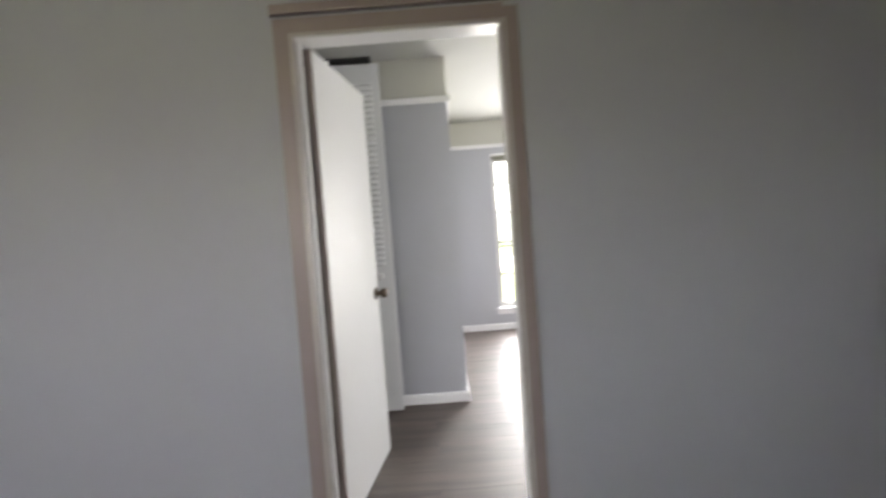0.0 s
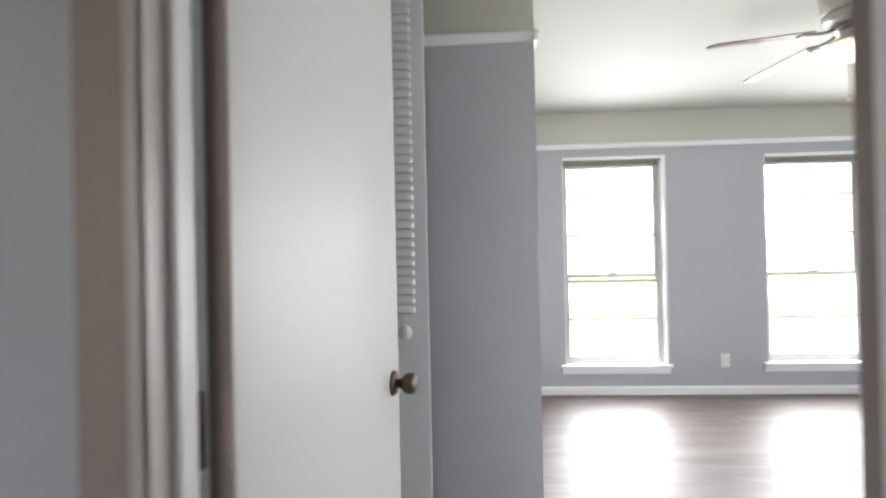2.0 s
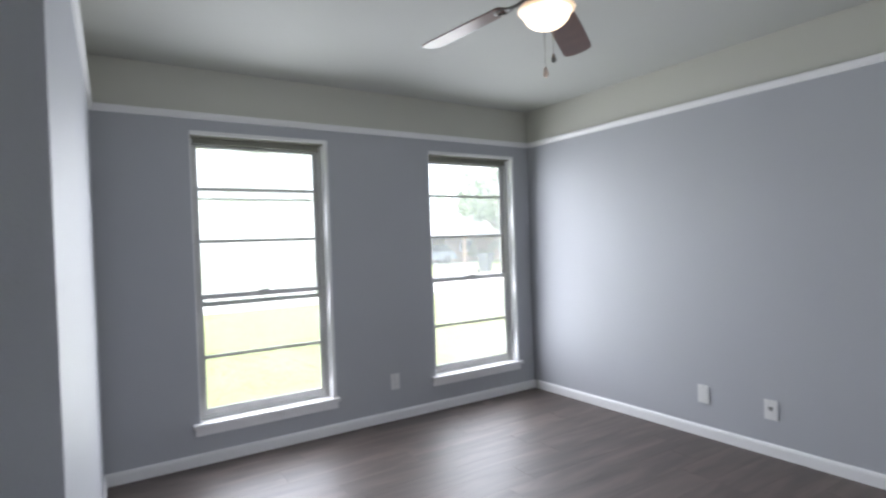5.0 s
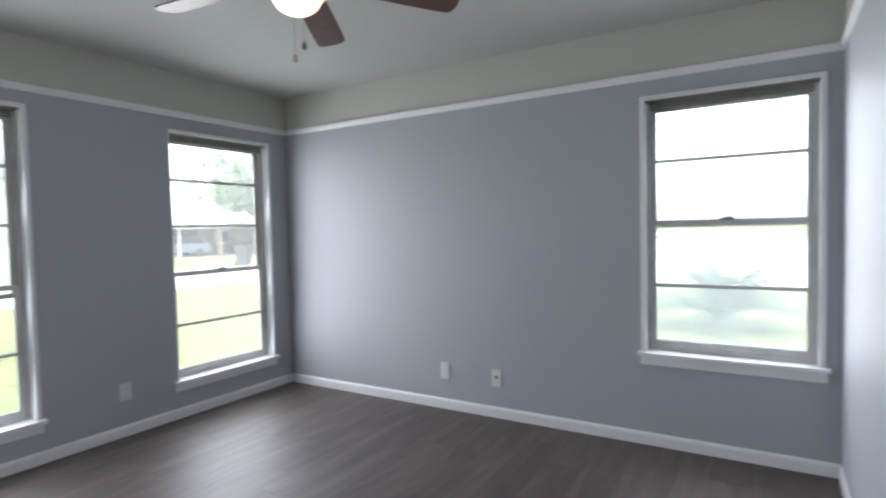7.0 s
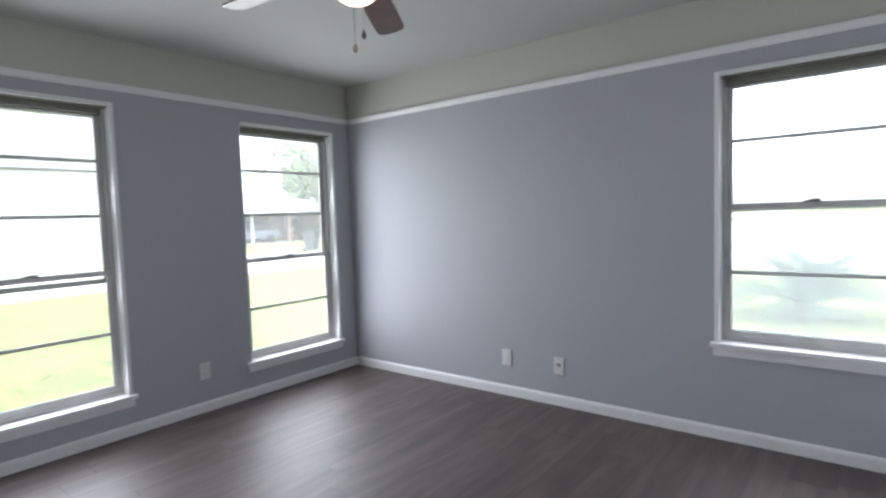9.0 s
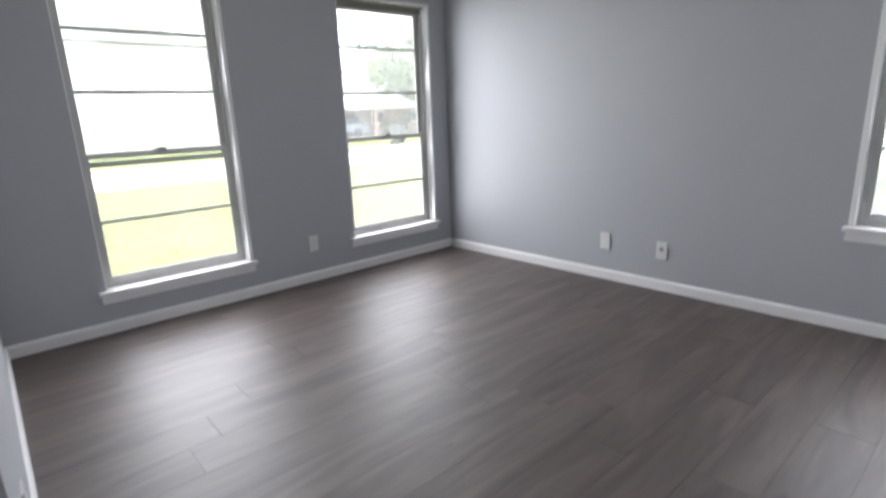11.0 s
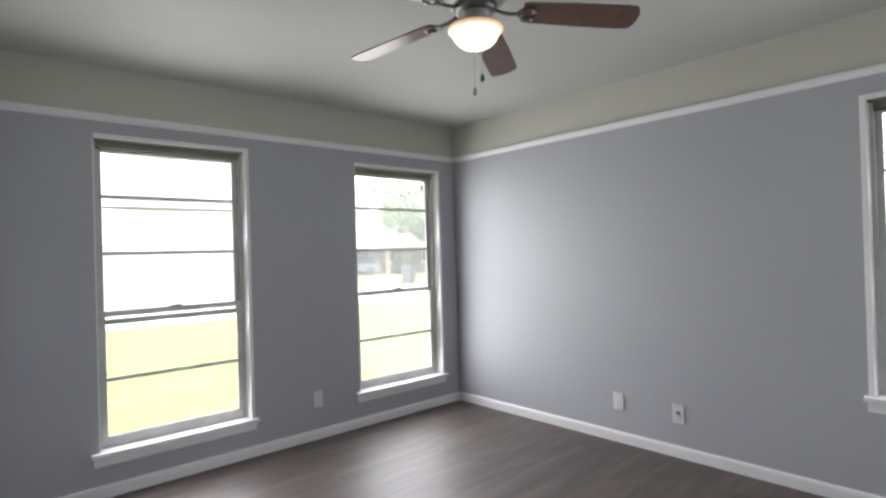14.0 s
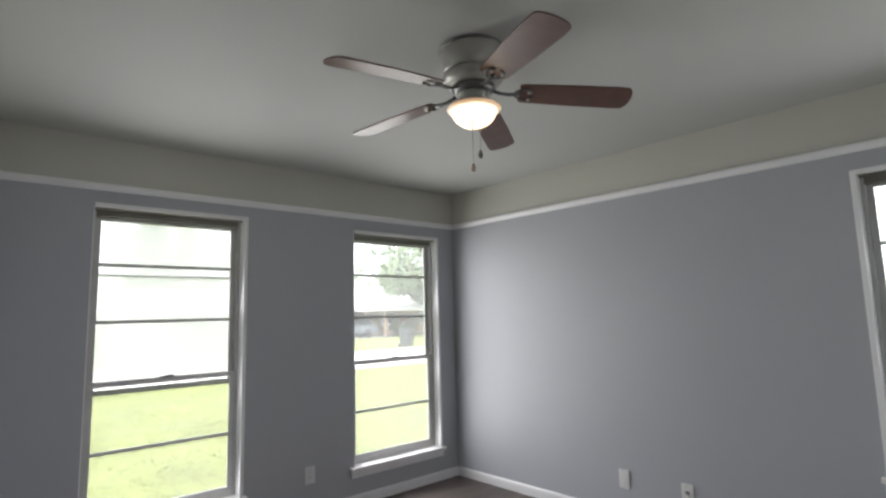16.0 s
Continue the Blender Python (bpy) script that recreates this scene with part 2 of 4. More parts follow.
# ---- mesh helpers ----
def mesh_of(bm, name, mats):
    bmesh.ops.recalc_face_normals(bm, faces=bm.faces)
    me = bpy.data.meshes.new(name)
    bm.to_mesh(me)
    bm.free()
    for m in (mats if isinstance(mats, (list, tuple)) else [mats]):
        me.materials.append(m)
    return me


def part(name, bm, material, parent=None, label=""):
    ob = new(name, mesh_of(bm, name, material))
    if parent is not None:
        ob.parent = parent
    return tagged(ob, label)


def box(x0, x1, y0, y1, z0, z1, bevel=0.0, bm=None):
    bm = bm or bmesh.new()
    r = bmesh.ops.create_cube(bm, size=1.0)
    c = Vector(((x0 + x1) / 2, (y0 + y1) / 2, (z0 + z1) / 2))
    d = (abs(x1 - x0), abs(y1 - y0), abs(z1 - z0))
    for v in r["verts"]:
        v.co = Vector((v.co.x * d[0], v.co.y * d[1], v.co.z * d[2])) + c
    if bevel:
        es = {e for v in r["verts"] for e in v.link_edges}
        bmesh.ops.bevel(bm, geom=list(es), offset=bevel, segments=2, affect="EDGES", profile=0.7)
    return bm


def prism(profile, length, m=None):
    """Extrude a closed (y, z) profile along x from 0 to length, then move it by m."""
    bm = bmesh.new()
    a = [bm.verts.new((0, y, z)) for y, z in profile]
    b = [bm.verts.new((length, y, z)) for y, z in profile]
    n = len(profile)
    bm.faces.new(a)
    bm.faces.new(b[::-1])
    for i in range(n):
        bm.faces.new((a[i], b[i], b[(i + 1) % n], a[(i + 1) % n]))
    if m is not None:
        bm.transform(m)
    return bm


def lathe(profile, steps=32, bm=None, centre=(0, 0)):
    """Turn an (r, z) profile round the z axis."""
    bm = bm or bmesh.new()
    rings = []
    for r, z in profile:
        rings.append([bm.verts.new((centre[0] + r * math.cos(2 * math.pi * k / steps), centre[1] + r * math.sin(2 * math.pi * k / steps), z)) for k in range(steps)])
    for a, b in zip(rings, rings[1:]):
        for k in range(steps):
            bm.faces.new((a[k], a[(k + 1) % steps], b[(k + 1) % steps], b[k]))
    bm.faces.new(rings[0][::-1])
    bm.faces.new(rings[-1])
    for f in bm.faces:
        f.smooth = len(f.verts) == 4
    return bm


def tube(points, radius, steps=10, taper=1.0):
    """A round rod along points."""
    bm = bmesh.new()
    rings = []
    pts = [Vector(p) for p in points]
    for i, p in enumerate(pts):
        d = (pts[min(i + 1, len(pts) - 1)] - pts[max(i - 1, 0)]).normalized()
        u = d.orthogonal().normalized()
        w = d.cross(u)
        r = radius * (1 + (taper - 1) * i / max(1, len(pts) - 1))
        rings.append([bm.verts.new(p + r * (math.cos(2 * math.pi * k / steps) * u + math.sin(2 * math.pi * k / steps) * w)) for k in range(steps)])
    for a, b in zip(rings, rings[1:]):
        best = min(range(steps), key=lambda s: (a[0].co - b[s].co).length)
        for k in range(steps):
            bm.faces.new((a[k], a[(k + 1) % steps], b[(k + 1 + best) % steps], b[(k + best) % steps]))
    bm.faces.new(rings[0][::-1])
    bm.faces.new(rings[-1])
    for f in bm.faces:
        f.smooth = len(f.verts) == 4
    return bm


def empty(name, m, label, category, group="", kind=""):
    ob = new(name)
    ob.empty_display_size = 0.1
    ob.matrix_basis = m
    return tagged(ob, label, category, group, kind)


CEIL = 2.44
FLOOR = 0.012
SPLIT = 2.150


def wall(name, label, axis, u0, u1, w0, w1, openings=(), mats=None, z1=CEIL):
    """A thick wall along x (axis 'x') or y, with openings (u0, u1, z0, z1) that go through it; paint changes at the picture rail."""
    us = sorted({u0, u1, *[o[0] for o in openings], *[o[1] for o in openings]})
    zs = sorted({-0.05, z1, SPLIT, *[o[2] for o in openings], *[o[3] for o in openings]})
    solid = {}
    for i in range(len(us) - 1):
        for j in range(len(zs) - 1):
            cu, cz = (us[i] + us[i + 1]) / 2, (zs[j] + zs[j + 1]) / 2
            solid[i, j] = not any(o[0] < cu < o[1] and o[2] < cz < o[3] for o in openings)
    bm = bmesh.new()
    cache = {}

    def vert(u, w, z):
        key = (round(u, 5), round(w, 5), round(z, 5))
        if key not in cache:
            cache[key] = bm.verts.new((u, w, z) if axis == "x" else (w, u, z))
        return cache[key]

    for (i, j), s in solid.items():
        if not s:
            continue
        a, b, c, d = us[i], us[i + 1], zs[j], zs[j + 1]
        k = 1 if (c + d) / 2 > SPLIT else 0
        quads = [((a, w0, c), (b, w0, c), (b, w0, d), (a, w0, d)), ((a, w1, c), (a, w1, d), (b, w1, d), (b, w1, c))]
        if not solid.get((i - 1, j)):
            quads.append(((a, w0, c), (a, w0, d), (a, w1, d), (a, w1, c)))
        if not solid.get((i + 1, j)):
            quads.append(((b, w0, c), (b, w1, c), (b, w1, d), (b, w0, d)))
        if not solid.get((i, j - 1)):
            quads.append(((a, w0, c), (a, w1, c), (b, w1, c), (b, w0, c)))
        if not solid.get((i, j + 1)):
            quads.append(((a, w0, d), (b, w0, d), (b, w1, d), (a, w1, d)))
        for q in quads:
            f = bm.faces.new([vert(*p) for p in q])
            f.material_index = k
    ob = part(name, bm, mats or [M_WALL, M_FRIEZE])
    return tagged(ob, label, "wall", "", "structure")


# ---- large structure ----
W1 = (-2.717, -1.868, 0.269, 2.035)
W2 = (-1.030, -0.206, 0.281, 2.018)
W3 = (-3.741, -2.905, 0.564, 2.016)
XW = -4.90
HW, HE = -6.40, -1.00
wall("wall_north", "blue-grey painted window wall with cream frieze", "x", XW - 0.12, -0.006, 0.0, 0.16, [W1, W2])
EAST = pose(0, 0, 0, 0, 0, 2.0)  # the east wall runs two degrees off square
wall("wall_east", "blue-grey painted wall with one window", "y", -4.06, 0.155, 0.0, 0.16, [W3]).matrix_basis = EAST
wall("wall_south", "glossy blue-grey wall beside the window", "x", -2.80, 0.136, -4.05, -3.828)
wall("wall_entry", "grey wall with the entry doorway", "x", HW, -2.80, -4.05, -3.94, [(-3.842, -3.006, -0.05, 2.044)], [M_WALL, M_WALL])
wall("wall_closet_front", "shaded blue-grey closet wall with outer corner", "x", -3.76, -3.218, -2.405, -2.305)
wall("wall_closet_side", "blue-grey closet side wall", "y", -2.305, 0.0, -3.318, -3.218)
wall("wall_west", "plain blue-grey end wall", "y", -3.94, 0.0, XW - 0.12, XW)
wall("wall_hall_west", "plain grey hall wall", "y", -7.72, -4.05, HW - 0.12, HW)
wall("wall_hall_east", "plain grey hall wall", "y", -7.72, -4.05, HE, HE + 0.12)
# unseen window, added and placed so that its lamps light the hall
W4 = (-5.25, -3.85, 1.02, 2.10)
wall("wall_hall_south", "plain grey hall wall with an added window", "x", HW, HE, -7.72, -7.6, [W4])
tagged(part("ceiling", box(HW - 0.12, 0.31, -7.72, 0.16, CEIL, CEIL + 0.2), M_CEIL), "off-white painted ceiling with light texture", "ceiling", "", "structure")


def strip(name, label, profile, start, yaw, length, material=M_TRIM, category="trim"):
    ob = part(name, prism(profile, length), material)
    ob.matrix_basis = pose(*start, 0, 0, yaw)
    return tagged(ob, label, category, "", "structure")


# profiles lie in (depth from the wall, height); depth runs to the left of the run
BASE = [(0, 0.013), (0.013, 0.013), (0.013, 0.065), (0.0115, 0.073), (0.008, 0.080), (0.004, 0.084), (0, 0.085)]
RAIL = [(0, 2.128), (0.010, 2.130), (0.011, 2.138), (0.018, 2.150), (0.020, 2.164), (0.017, 2.170), (0, 2.172)]


def runs(profile, name, label):
    strip(name, label, profile, (0.0, 0.0, 0), 180, 3.218)
    strip(name, label, profile, (0.1336, -3.826, 0), 92, 3.828 - 0.025)
    strip(name, label, profile, (-2.80, -3.828, 0), 0, 2.93 - 0.025)
    strip(name, label, profile, (-3.218, -0.025, 0), 270, 2.38 + 0.025)
    strip(name, label, profile, (-3.218 + max(p[0] for p in profile), -2.405, 0), 180, 0.58)


runs(BASE, "baseboard", "white painted baseboard along the floor")
runs(RAIL, "picture_rail", "white picture rail between grey paint and cream frieze")


# ---- windows: casing, stool, apron, reveal, aluminium double-hung sashes ----
def window(name, label, m, width, z0, z1, meet, upper, lower, screen=None, drop=0.0, sky_watts=0.0, sides=(-1, 1), bar=None, tint=SKY_TINT, tilt=SKY_TILT, lawn=0.0, spread=168):
    """Local x runs along the wall, +y outwards; opening from -width/2 to width/2 and z0 to z1."""
    w = empty(name, m, label, "window", "", "structure")
    h = width / 2
    cw = 0.022
    for s in (-1, 1):
        a, b = sorted((s * (h - 0.004), s * (h + cw)))
        if s in sides:
            part("window_casing", box(a, b, -0.014, -0.0005, z0 + 0.002, z1 + cw, 0.003), M_TRIM, w)
        bead = box(*sorted((s * (h + 0.008), s * (h - 0.004))), -0.020, -0.0135, z0 + 0.002, z1 + 0.008, 0.002)
        if s in sides:
            part("casing_bead", bead, M_TRIM, w)
        else:
            bead.free()
        jamb = box(*sorted((s * h, s * (h - 0.006))), 0.0, 0.075, z0, z1, 0.001)
        part("window_jamb", jamb, M_TRIM, w)
    part("window_casing", box(-h + 0.004, h - 0.004, -0.0145, -0.0005, z1 - 0.004, z1 + cw + 0.0005, 0.003), M_TRIM, w)
    part("casing_bead", box(-h + 0.004, h - 0.004, -0.0205, -0.0140, z1 - 0.004, z1 + 0.008, 0.002), M_TRIM, w)
    part("window_head", box(-h + 0.006, h - 0.006, 0.012, 0.075, z1 - 0.010, z1, 0.001), M_HEAD_SHADED, w, "aluminium head, shade put into its dark olive colour")
    part("window_sill", box(-h - 0.040, h + 0.042, -0.045, 0.0, z0 - 0.022, z0 + 0.002, 0.006), M_TRIM, w, "white painted projecting stool")
    part("window_sill", box(-h, h, 0.0, 0.080, z0 - 0.022, z0 + 0.002, 0.001), M_TRIM, w)
    part("sill_apron", box(-h - 0.028, h + 0.030, -0.016, -0.0005, z0 - 0.075, z0 - 0.022, 0.003), M_TRIM, w)
    # aluminium frame
    f = 0.017
    i0, i1 = -h + 0.006, h - 0.006
    part("window_frame", box(i0, i0 + f, 0.055, 0.130, z0 + 0.002, z1 - 0.012, 0.002), M_ALU, w, "weathered aluminium frame")
    part("window_frame", box(i1 - f, i1, 0.055, 0.130, z0 + 0.002, z1 - 0.012, 0.002), M_ALU, w)
    part("window_frame", box(i0 + f, i1 - f, 0.050, 0.130, z1 - 0.046, z1 - 0.010, 0.002), M_HEAD_SHADED, w)
    part("window_frame", box(i0 + f, i1 - f, 0.060, 0.130, z0 + 0.002, z0 + 0.024, 0.002), M_ALU, w)

    def sash(kind, y, za, zb, bars, low_rail, top_rail, st):
        s = new(kind)
        s.parent = w
        a, b = i0 + f, i1 - f
        part("stile", box(a, a + st, y, y + 0.022, za, zb, 0.002), M_ALU, s)
        part("stile", box(b - st, b, y, y + 0.022, za, zb, 0.002), M_ALU, s)
        part("rail", box(a + st, b - st, y - 0.002, y + 0.022, za, za + low_rail, 0.003), M_ALU, s)
        part("rail", box(a + st, b - st, y - 0.002, y + 0.022, zb - top_rail, zb, 0.003), M_ALU, s)
        edges = [za + low_rail, *sorted(bars), zb - top_rail]
        for z in bars:
            part("muntin", box(a + st, b - st, y - 0.004, y + 0.016, z - 0.0095, z + 0.0095, 0.003), M_ALU, s)
        for k in range(len(edges) - 1):
            p = part("pane", box(a + st - 0.002, b - st + 0.002, y + 0.009, y + 0.012, edges[k] + (0.007 if k else 0), edges[k + 1] - (0.007 if k < len(bars) else 0)), M_GLASS_GLARE if name == "window_2" else M_GLASS, s)
            p.visible_shadow = False
        return s

    sash("upper_sash", 0.095, meet - 0.018 - drop, z1 - 0.046, upper, 0.030, 0.014, 0.029)
    sash("lower_sash", 0.066, z0 + 0.024, meet + 0.016, lower, 0.036, 0.030, 0.029)
    latch = part("sash_latch", box(-0.035, 0.035, 0.048, 0.064, meet + 0.014, meet + 0.024, 0.003), M_IRON, w)
    part("latch_lever", box(-0.012, 0.030, 0.044, 0.056, meet + 0.024, meet + 0.030, 0.002), M_IRON, latch)
    if sky_watts:
        # strips fill the opening: most face a little down, as the sky's light does, and some up, for what the bright lawn throws back
        for count, lean, y, share, colour in ((3, tilt, 0.004, 1.0, tint), (3, -18.0, -0.03, lawn, LAWN_TINT)):
            strip_h = (z1 - z0 - 0.06) / count
            for k in range(count if share else 0):
                la = bpy.data.lights.new("window_daylight", "AREA")
                la.shape, la.size, la.size_y, la.energy, la.color = "RECTANGLE", width - 0.09, strip_h, sky_watts * share / count, colour
                la.spread = radians(spread)
                lo = new("window_daylight", la)
                lo.matrix_basis = m @ pose(0, y, z0 + 0.03 + strip_h * (k + 0.5), -90 + lean, 0, 0)
    if screen:
        a, b, za, zb = i0 + f + 0.004, i1 - f - 0.004, *screen
        bm = bmesh.new()
        bm.faces.new([bm.verts.new(v) for v in ((a, 0.134, za), (b, 0.134, za), (b, 0.134, zb), (a, 0.134, zb))])
        sc = part("insect_screen", bm, M_SCREEN_DENSE if bar else M_SCREEN, w, "hazy pale insect screen")
        for q in ((a, b, za, za + 0.016), (a, b, zb - 0.016, zb), (a, a + 0.016, za, zb), (b - 0.016, b, za, zb), *([(a, b, bar - 0.005, bar + 0.005)] if bar else [])):
            part("screen_frame", box(q[0], q[1], 0.128, 0.142, q[2], q[3], 0.002), M_PLATE, sc)
    return w


for nm, lab, W in (("window_1", "tall aluminium window with insect screen across the upper sash", W1), ("window_2", "tall aluminium double-hung window with clear panes", W2)):
    first = nm == "window_1"
    window(nm, lab, pose((W[0] + W[1]) / 2, 0, 0), W[1] - W[0], W[2], W[3], 1.030 if first else 1.022, [1.712, 1.380] if first else [1.700, 1.368], [0.654], (1.015, 1.992) if first else None, 0.045 if first else 0.0, WATTS_TALL * (1.05 if first else 0.95), (1,), 1.655 if first else None, lawn=0.14)
window("window_3", "shorter aluminium window, hazy screen, white stool below", EAST @ pose(0, (W3[0] + W3[1]) / 2, 0, 0, 0, -90), W3[1] - W3[0], W3[2], W3[3], 1.309, [1.671], [0.948], (0.60, 1.30), 0.0, WATTS_SHORT)
window("window_4", "unseen window behind the walker, added to light the hall", pose((W4[0] + W4[1]) / 2, -7.6, 0, 0, 0, 180), W4[1] - W4[0], W4[2], W4[3], 1.5, [], [], None, 0.0, WATTS_HALL, (-1, 1), None, HALL_TINT, 0.0)


# ---- entry doorway: casing, jamb, stop ----
HALL = -4.05
DL, DR, DH = -3.842, -3.006, 2.044


def doorway():
    d = empty("door_frame", pose(0, 0, 0), "taupe painted door casing round the entry", "door frame", "", "structure")
    for s, x, c in ((-1, DL, 0.058), (1, DR, 0.045)):
        a, b = sorted((x + s * c, x - s * 0.010))
        part("casing", box(a, b, HALL - 0.016, HALL - 0.0005, 0, DH + c, 0.004), M_CASING, d, "taupe flat casing")
        a, b = sorted((x - s * 0.003, x - s * 0.014))
        part("casing_bead", box(a, b, HALL - 0.022, HALL - 0.0155, 0, DH - 0.0, 0.003), M_BEAD, d)
        a, b = sorted((x, x - s * 0.018))
        part("jamb", box(a, b, HALL - 0.010, -3.984 if s < 0 else -3.935, 0, DH, 0.002), M_BEAD if s < 0 else M_CASING, d, "taupe painted jamb")
        a, b = sorted((x - s * 0.018, x - s * 0.030))
        part("door_stop", box(a, b, HALL + 0.030, HALL + 0.066, 0, DH - 0.018, 0.002), M_TRIM, d)
        a, b = sorted((x + s * c, x + s * 0.004))
        part("casing", box(a, b, -3.9395, -3.926, 0, DH + c, 0.004), M_TRIM, d, "white flat casing")
    c = 0.058
    part("casing", box(DL + 0.010, DR - 0.010, HALL - 0.0165, HALL - 0.0005, DH - 0.010, DH + c, 0.004), M_CASING, d)
    part("casing_bead", box(DL + 0.003, DR - 0.003, HALL - 0.0225, HALL - 0.016, DH - 0.014, DH - 0.003, 0.003), M_BEAD, d)
    part("head_cap", box(DL - c - 0.006, DR + 0.053, HALL - 0.030, HALL - 0.0005, DH + c + 0.012, DH + c + 0.050, 0.005), M_CASING, d)
    part("jamb", box(DL + 0.018, DR - 0.018, HALL - 0.010, -3.935, DH - 0.018, DH, 0.002), M_TRIM, d)
    part("casing", box(DL - 0.004, DR + 0.004, -3.9395, -3.926, DH + 0.004, DH + c, 0.004), M_TRIM, d)


doorway()


def knob_profile():
    return [(0.010, 0.0), (0.012, 0.018), (0.015, 0.026), (0.024, 0.032), (0.0275, 0.042), (0.0265, 0.056), (0.021, 0.062), (0.012, 0.064)]


def entry_door():
    """Flush slab, hinged on its local origin; local x runs along the leaf, -y is the face to the hall."""
    ang = 83.6
    d = empty("door_1", pose(DL + 0.022, -3.946, 0.0, 0, 0, ang), "white flush entry door standing open, bronze knob", "door", "", "structure")
    w = 0.800
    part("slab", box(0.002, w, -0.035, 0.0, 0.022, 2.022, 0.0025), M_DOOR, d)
    part("edge_strip", box(0.0, 0.0018, -0.0345, -0.0005, 0.023, 2.021), M_CASING, d, "unpainted taupe hinge edge")
    for z in (0.25, 1.05, 1.80):
        hinge = part("hinge", box(-0.003, -0.0003, -0.034, -0.002, z - 0.045, z + 0.045, 0.001), M_CASING, d)
        part("hinge_pin", lathe([(0.005, z - 0.048), (0.0055, z - 0.046), (0.0055, z + 0.046), (0.003, z + 0.050)], 10, None, (-0.006, 0.006)), M_CASING, hinge)
    for s in (-1, 1):
        y = -0.035 if s < 0 else 0.0
        m = Matrix.Translation((w - 0.062, y, 0.925)) @ Euler((radians(90 if s < 0 else -90), 0, 0)).to_matrix().to_4x4()
        rose = lathe([(0.033, 0.0), (0.033, 0.004), (0.028, 0.010), (0.014, 0.013)], 28)
        rose.transform(m)
        r = part("rose", rose, M_BRONZE, d, "aged bronze rose")
        k = lathe(knob_profile(), 28)
        k.transform(m)
        part("door_knob", k, M_BRONZE, r, "aged bronze knob")
    part("latch_plate", box(w - 0.0005, w + 0.001, -0.029, -0.006, 0.895, 0.955, 0.0005), M_BRONZE, d)
    return d


entry_door()


# ---- closet: pressed-steel bifold with louvred upper half ----
def bifold_leaf(thing, x0, width, with_knob):
    leaf = part("door_leaf", box(x0 - width, x0, 0.0, 0.026, 0.024, 2.388, 0.006), M_METALDOOR, thing)
    z0, z1, n = 1.030, 2.285, 34
    step = (z1 - z0) / n
    a, b = x0 - width + 0.052, x0 - 0.052
    prof = [(0.001, 0.0), (-0.0085, 0.002), (-0.0078, 0.006), (-0.0035, 0.017), (0.001, 0.027)]
    me = None
    for k in range(n):
        if me is None:
            bm = bmesh.new()
            L = b - a
            rows = []
            for t, q in ((0.0, 0.05), (0.012, 0.8), (0.028, 1.0), (L - 0.028, 1.0), (L - 0.012, 0.8), (L, 0.05)):
                rows.append([bm.verts.new((t, (y * q if y < 0 else y), z)) for y, z in prof])
            for r, s in zip(rows, rows[1:]):
                for j in range(len(prof) - 1):
                    f = bm.faces.new((r[j], s[j], s[j + 1], r[j + 1]))
                    f.smooth = j > 0
            bm.faces.new(rows[0])
            bm.faces.new(rows[-1][::-1])
            me = mesh_of(bm, "louvre", M_METALDOOR)
        ob = new("louvre", me)
        ob.parent = leaf
        ob.location = (a, -0.0, z0 + k * step)
        # thin darker strip drawn as the shade under each slat
        slot = new("louvre_shade", SHADE_MESH)
        slot.parent = leaf
        slot.location = (a + 0.012, -0.0012, z0 + k * step - 0.0034)
        slot.scale = ((b - a - 0.024), 1, 1)
    for z in (0.10, 0.96):
        part("panel_groove", box(x0 - width + 0.06, x0 - 0.06, -0.0006, 0.002, z, z + 0.004), M_METALDOOR, leaf)
    if with_knob:
        k = lathe([(0.012, 0.0), (0.012, 0.006), (0.018, 0.010), (0.0265, 0.016), (0.0275, 0.022), (0.022, 0.028), (0.010, 0.030)], 24)
        k.transform(Matrix.Translation((x0 - 0.094, 0, 0.957)) @ Euler((radians(90), 0, 0)).to_matrix().to_4x4())
        part("knob", k, M_PLATE, leaf, "small round white knob")
    return leaf


SHADE_MESH = mesh_of(box(0, 1, 0, 0.002, 0, 0.0034), "louvre_shade", M_LSHADE)
bif = empty("bifold_door", pose(-3.665, -2.535, 0, 0, 0, 3.0), "white louvred steel bifold closet door, nearly closed", "closet door", "", "")
bifold_leaf(bif, 0.0, 0.455, True)
bifold_leaf(bif, -0.459, 0.455, False)
track = empty("closet_track", pose(0, 0, 0), "dark metal bifold track under the ceiling", "track", "", "structure")
part("channel", box(-4.88, -3.72, -2.53, -2.47, 2.408, CEIL - 0.001, 0.003), M_DARKMETAL, track)
part("pivot_bracket", box(-4.02, -3.99, -2.545, -2.535, 2.385, 2.425, 0.003), M_PLATE, track)
wall("wall_closet_back", "plain closet back wall", "x", XW, -3.318, -1.80, -1.72)


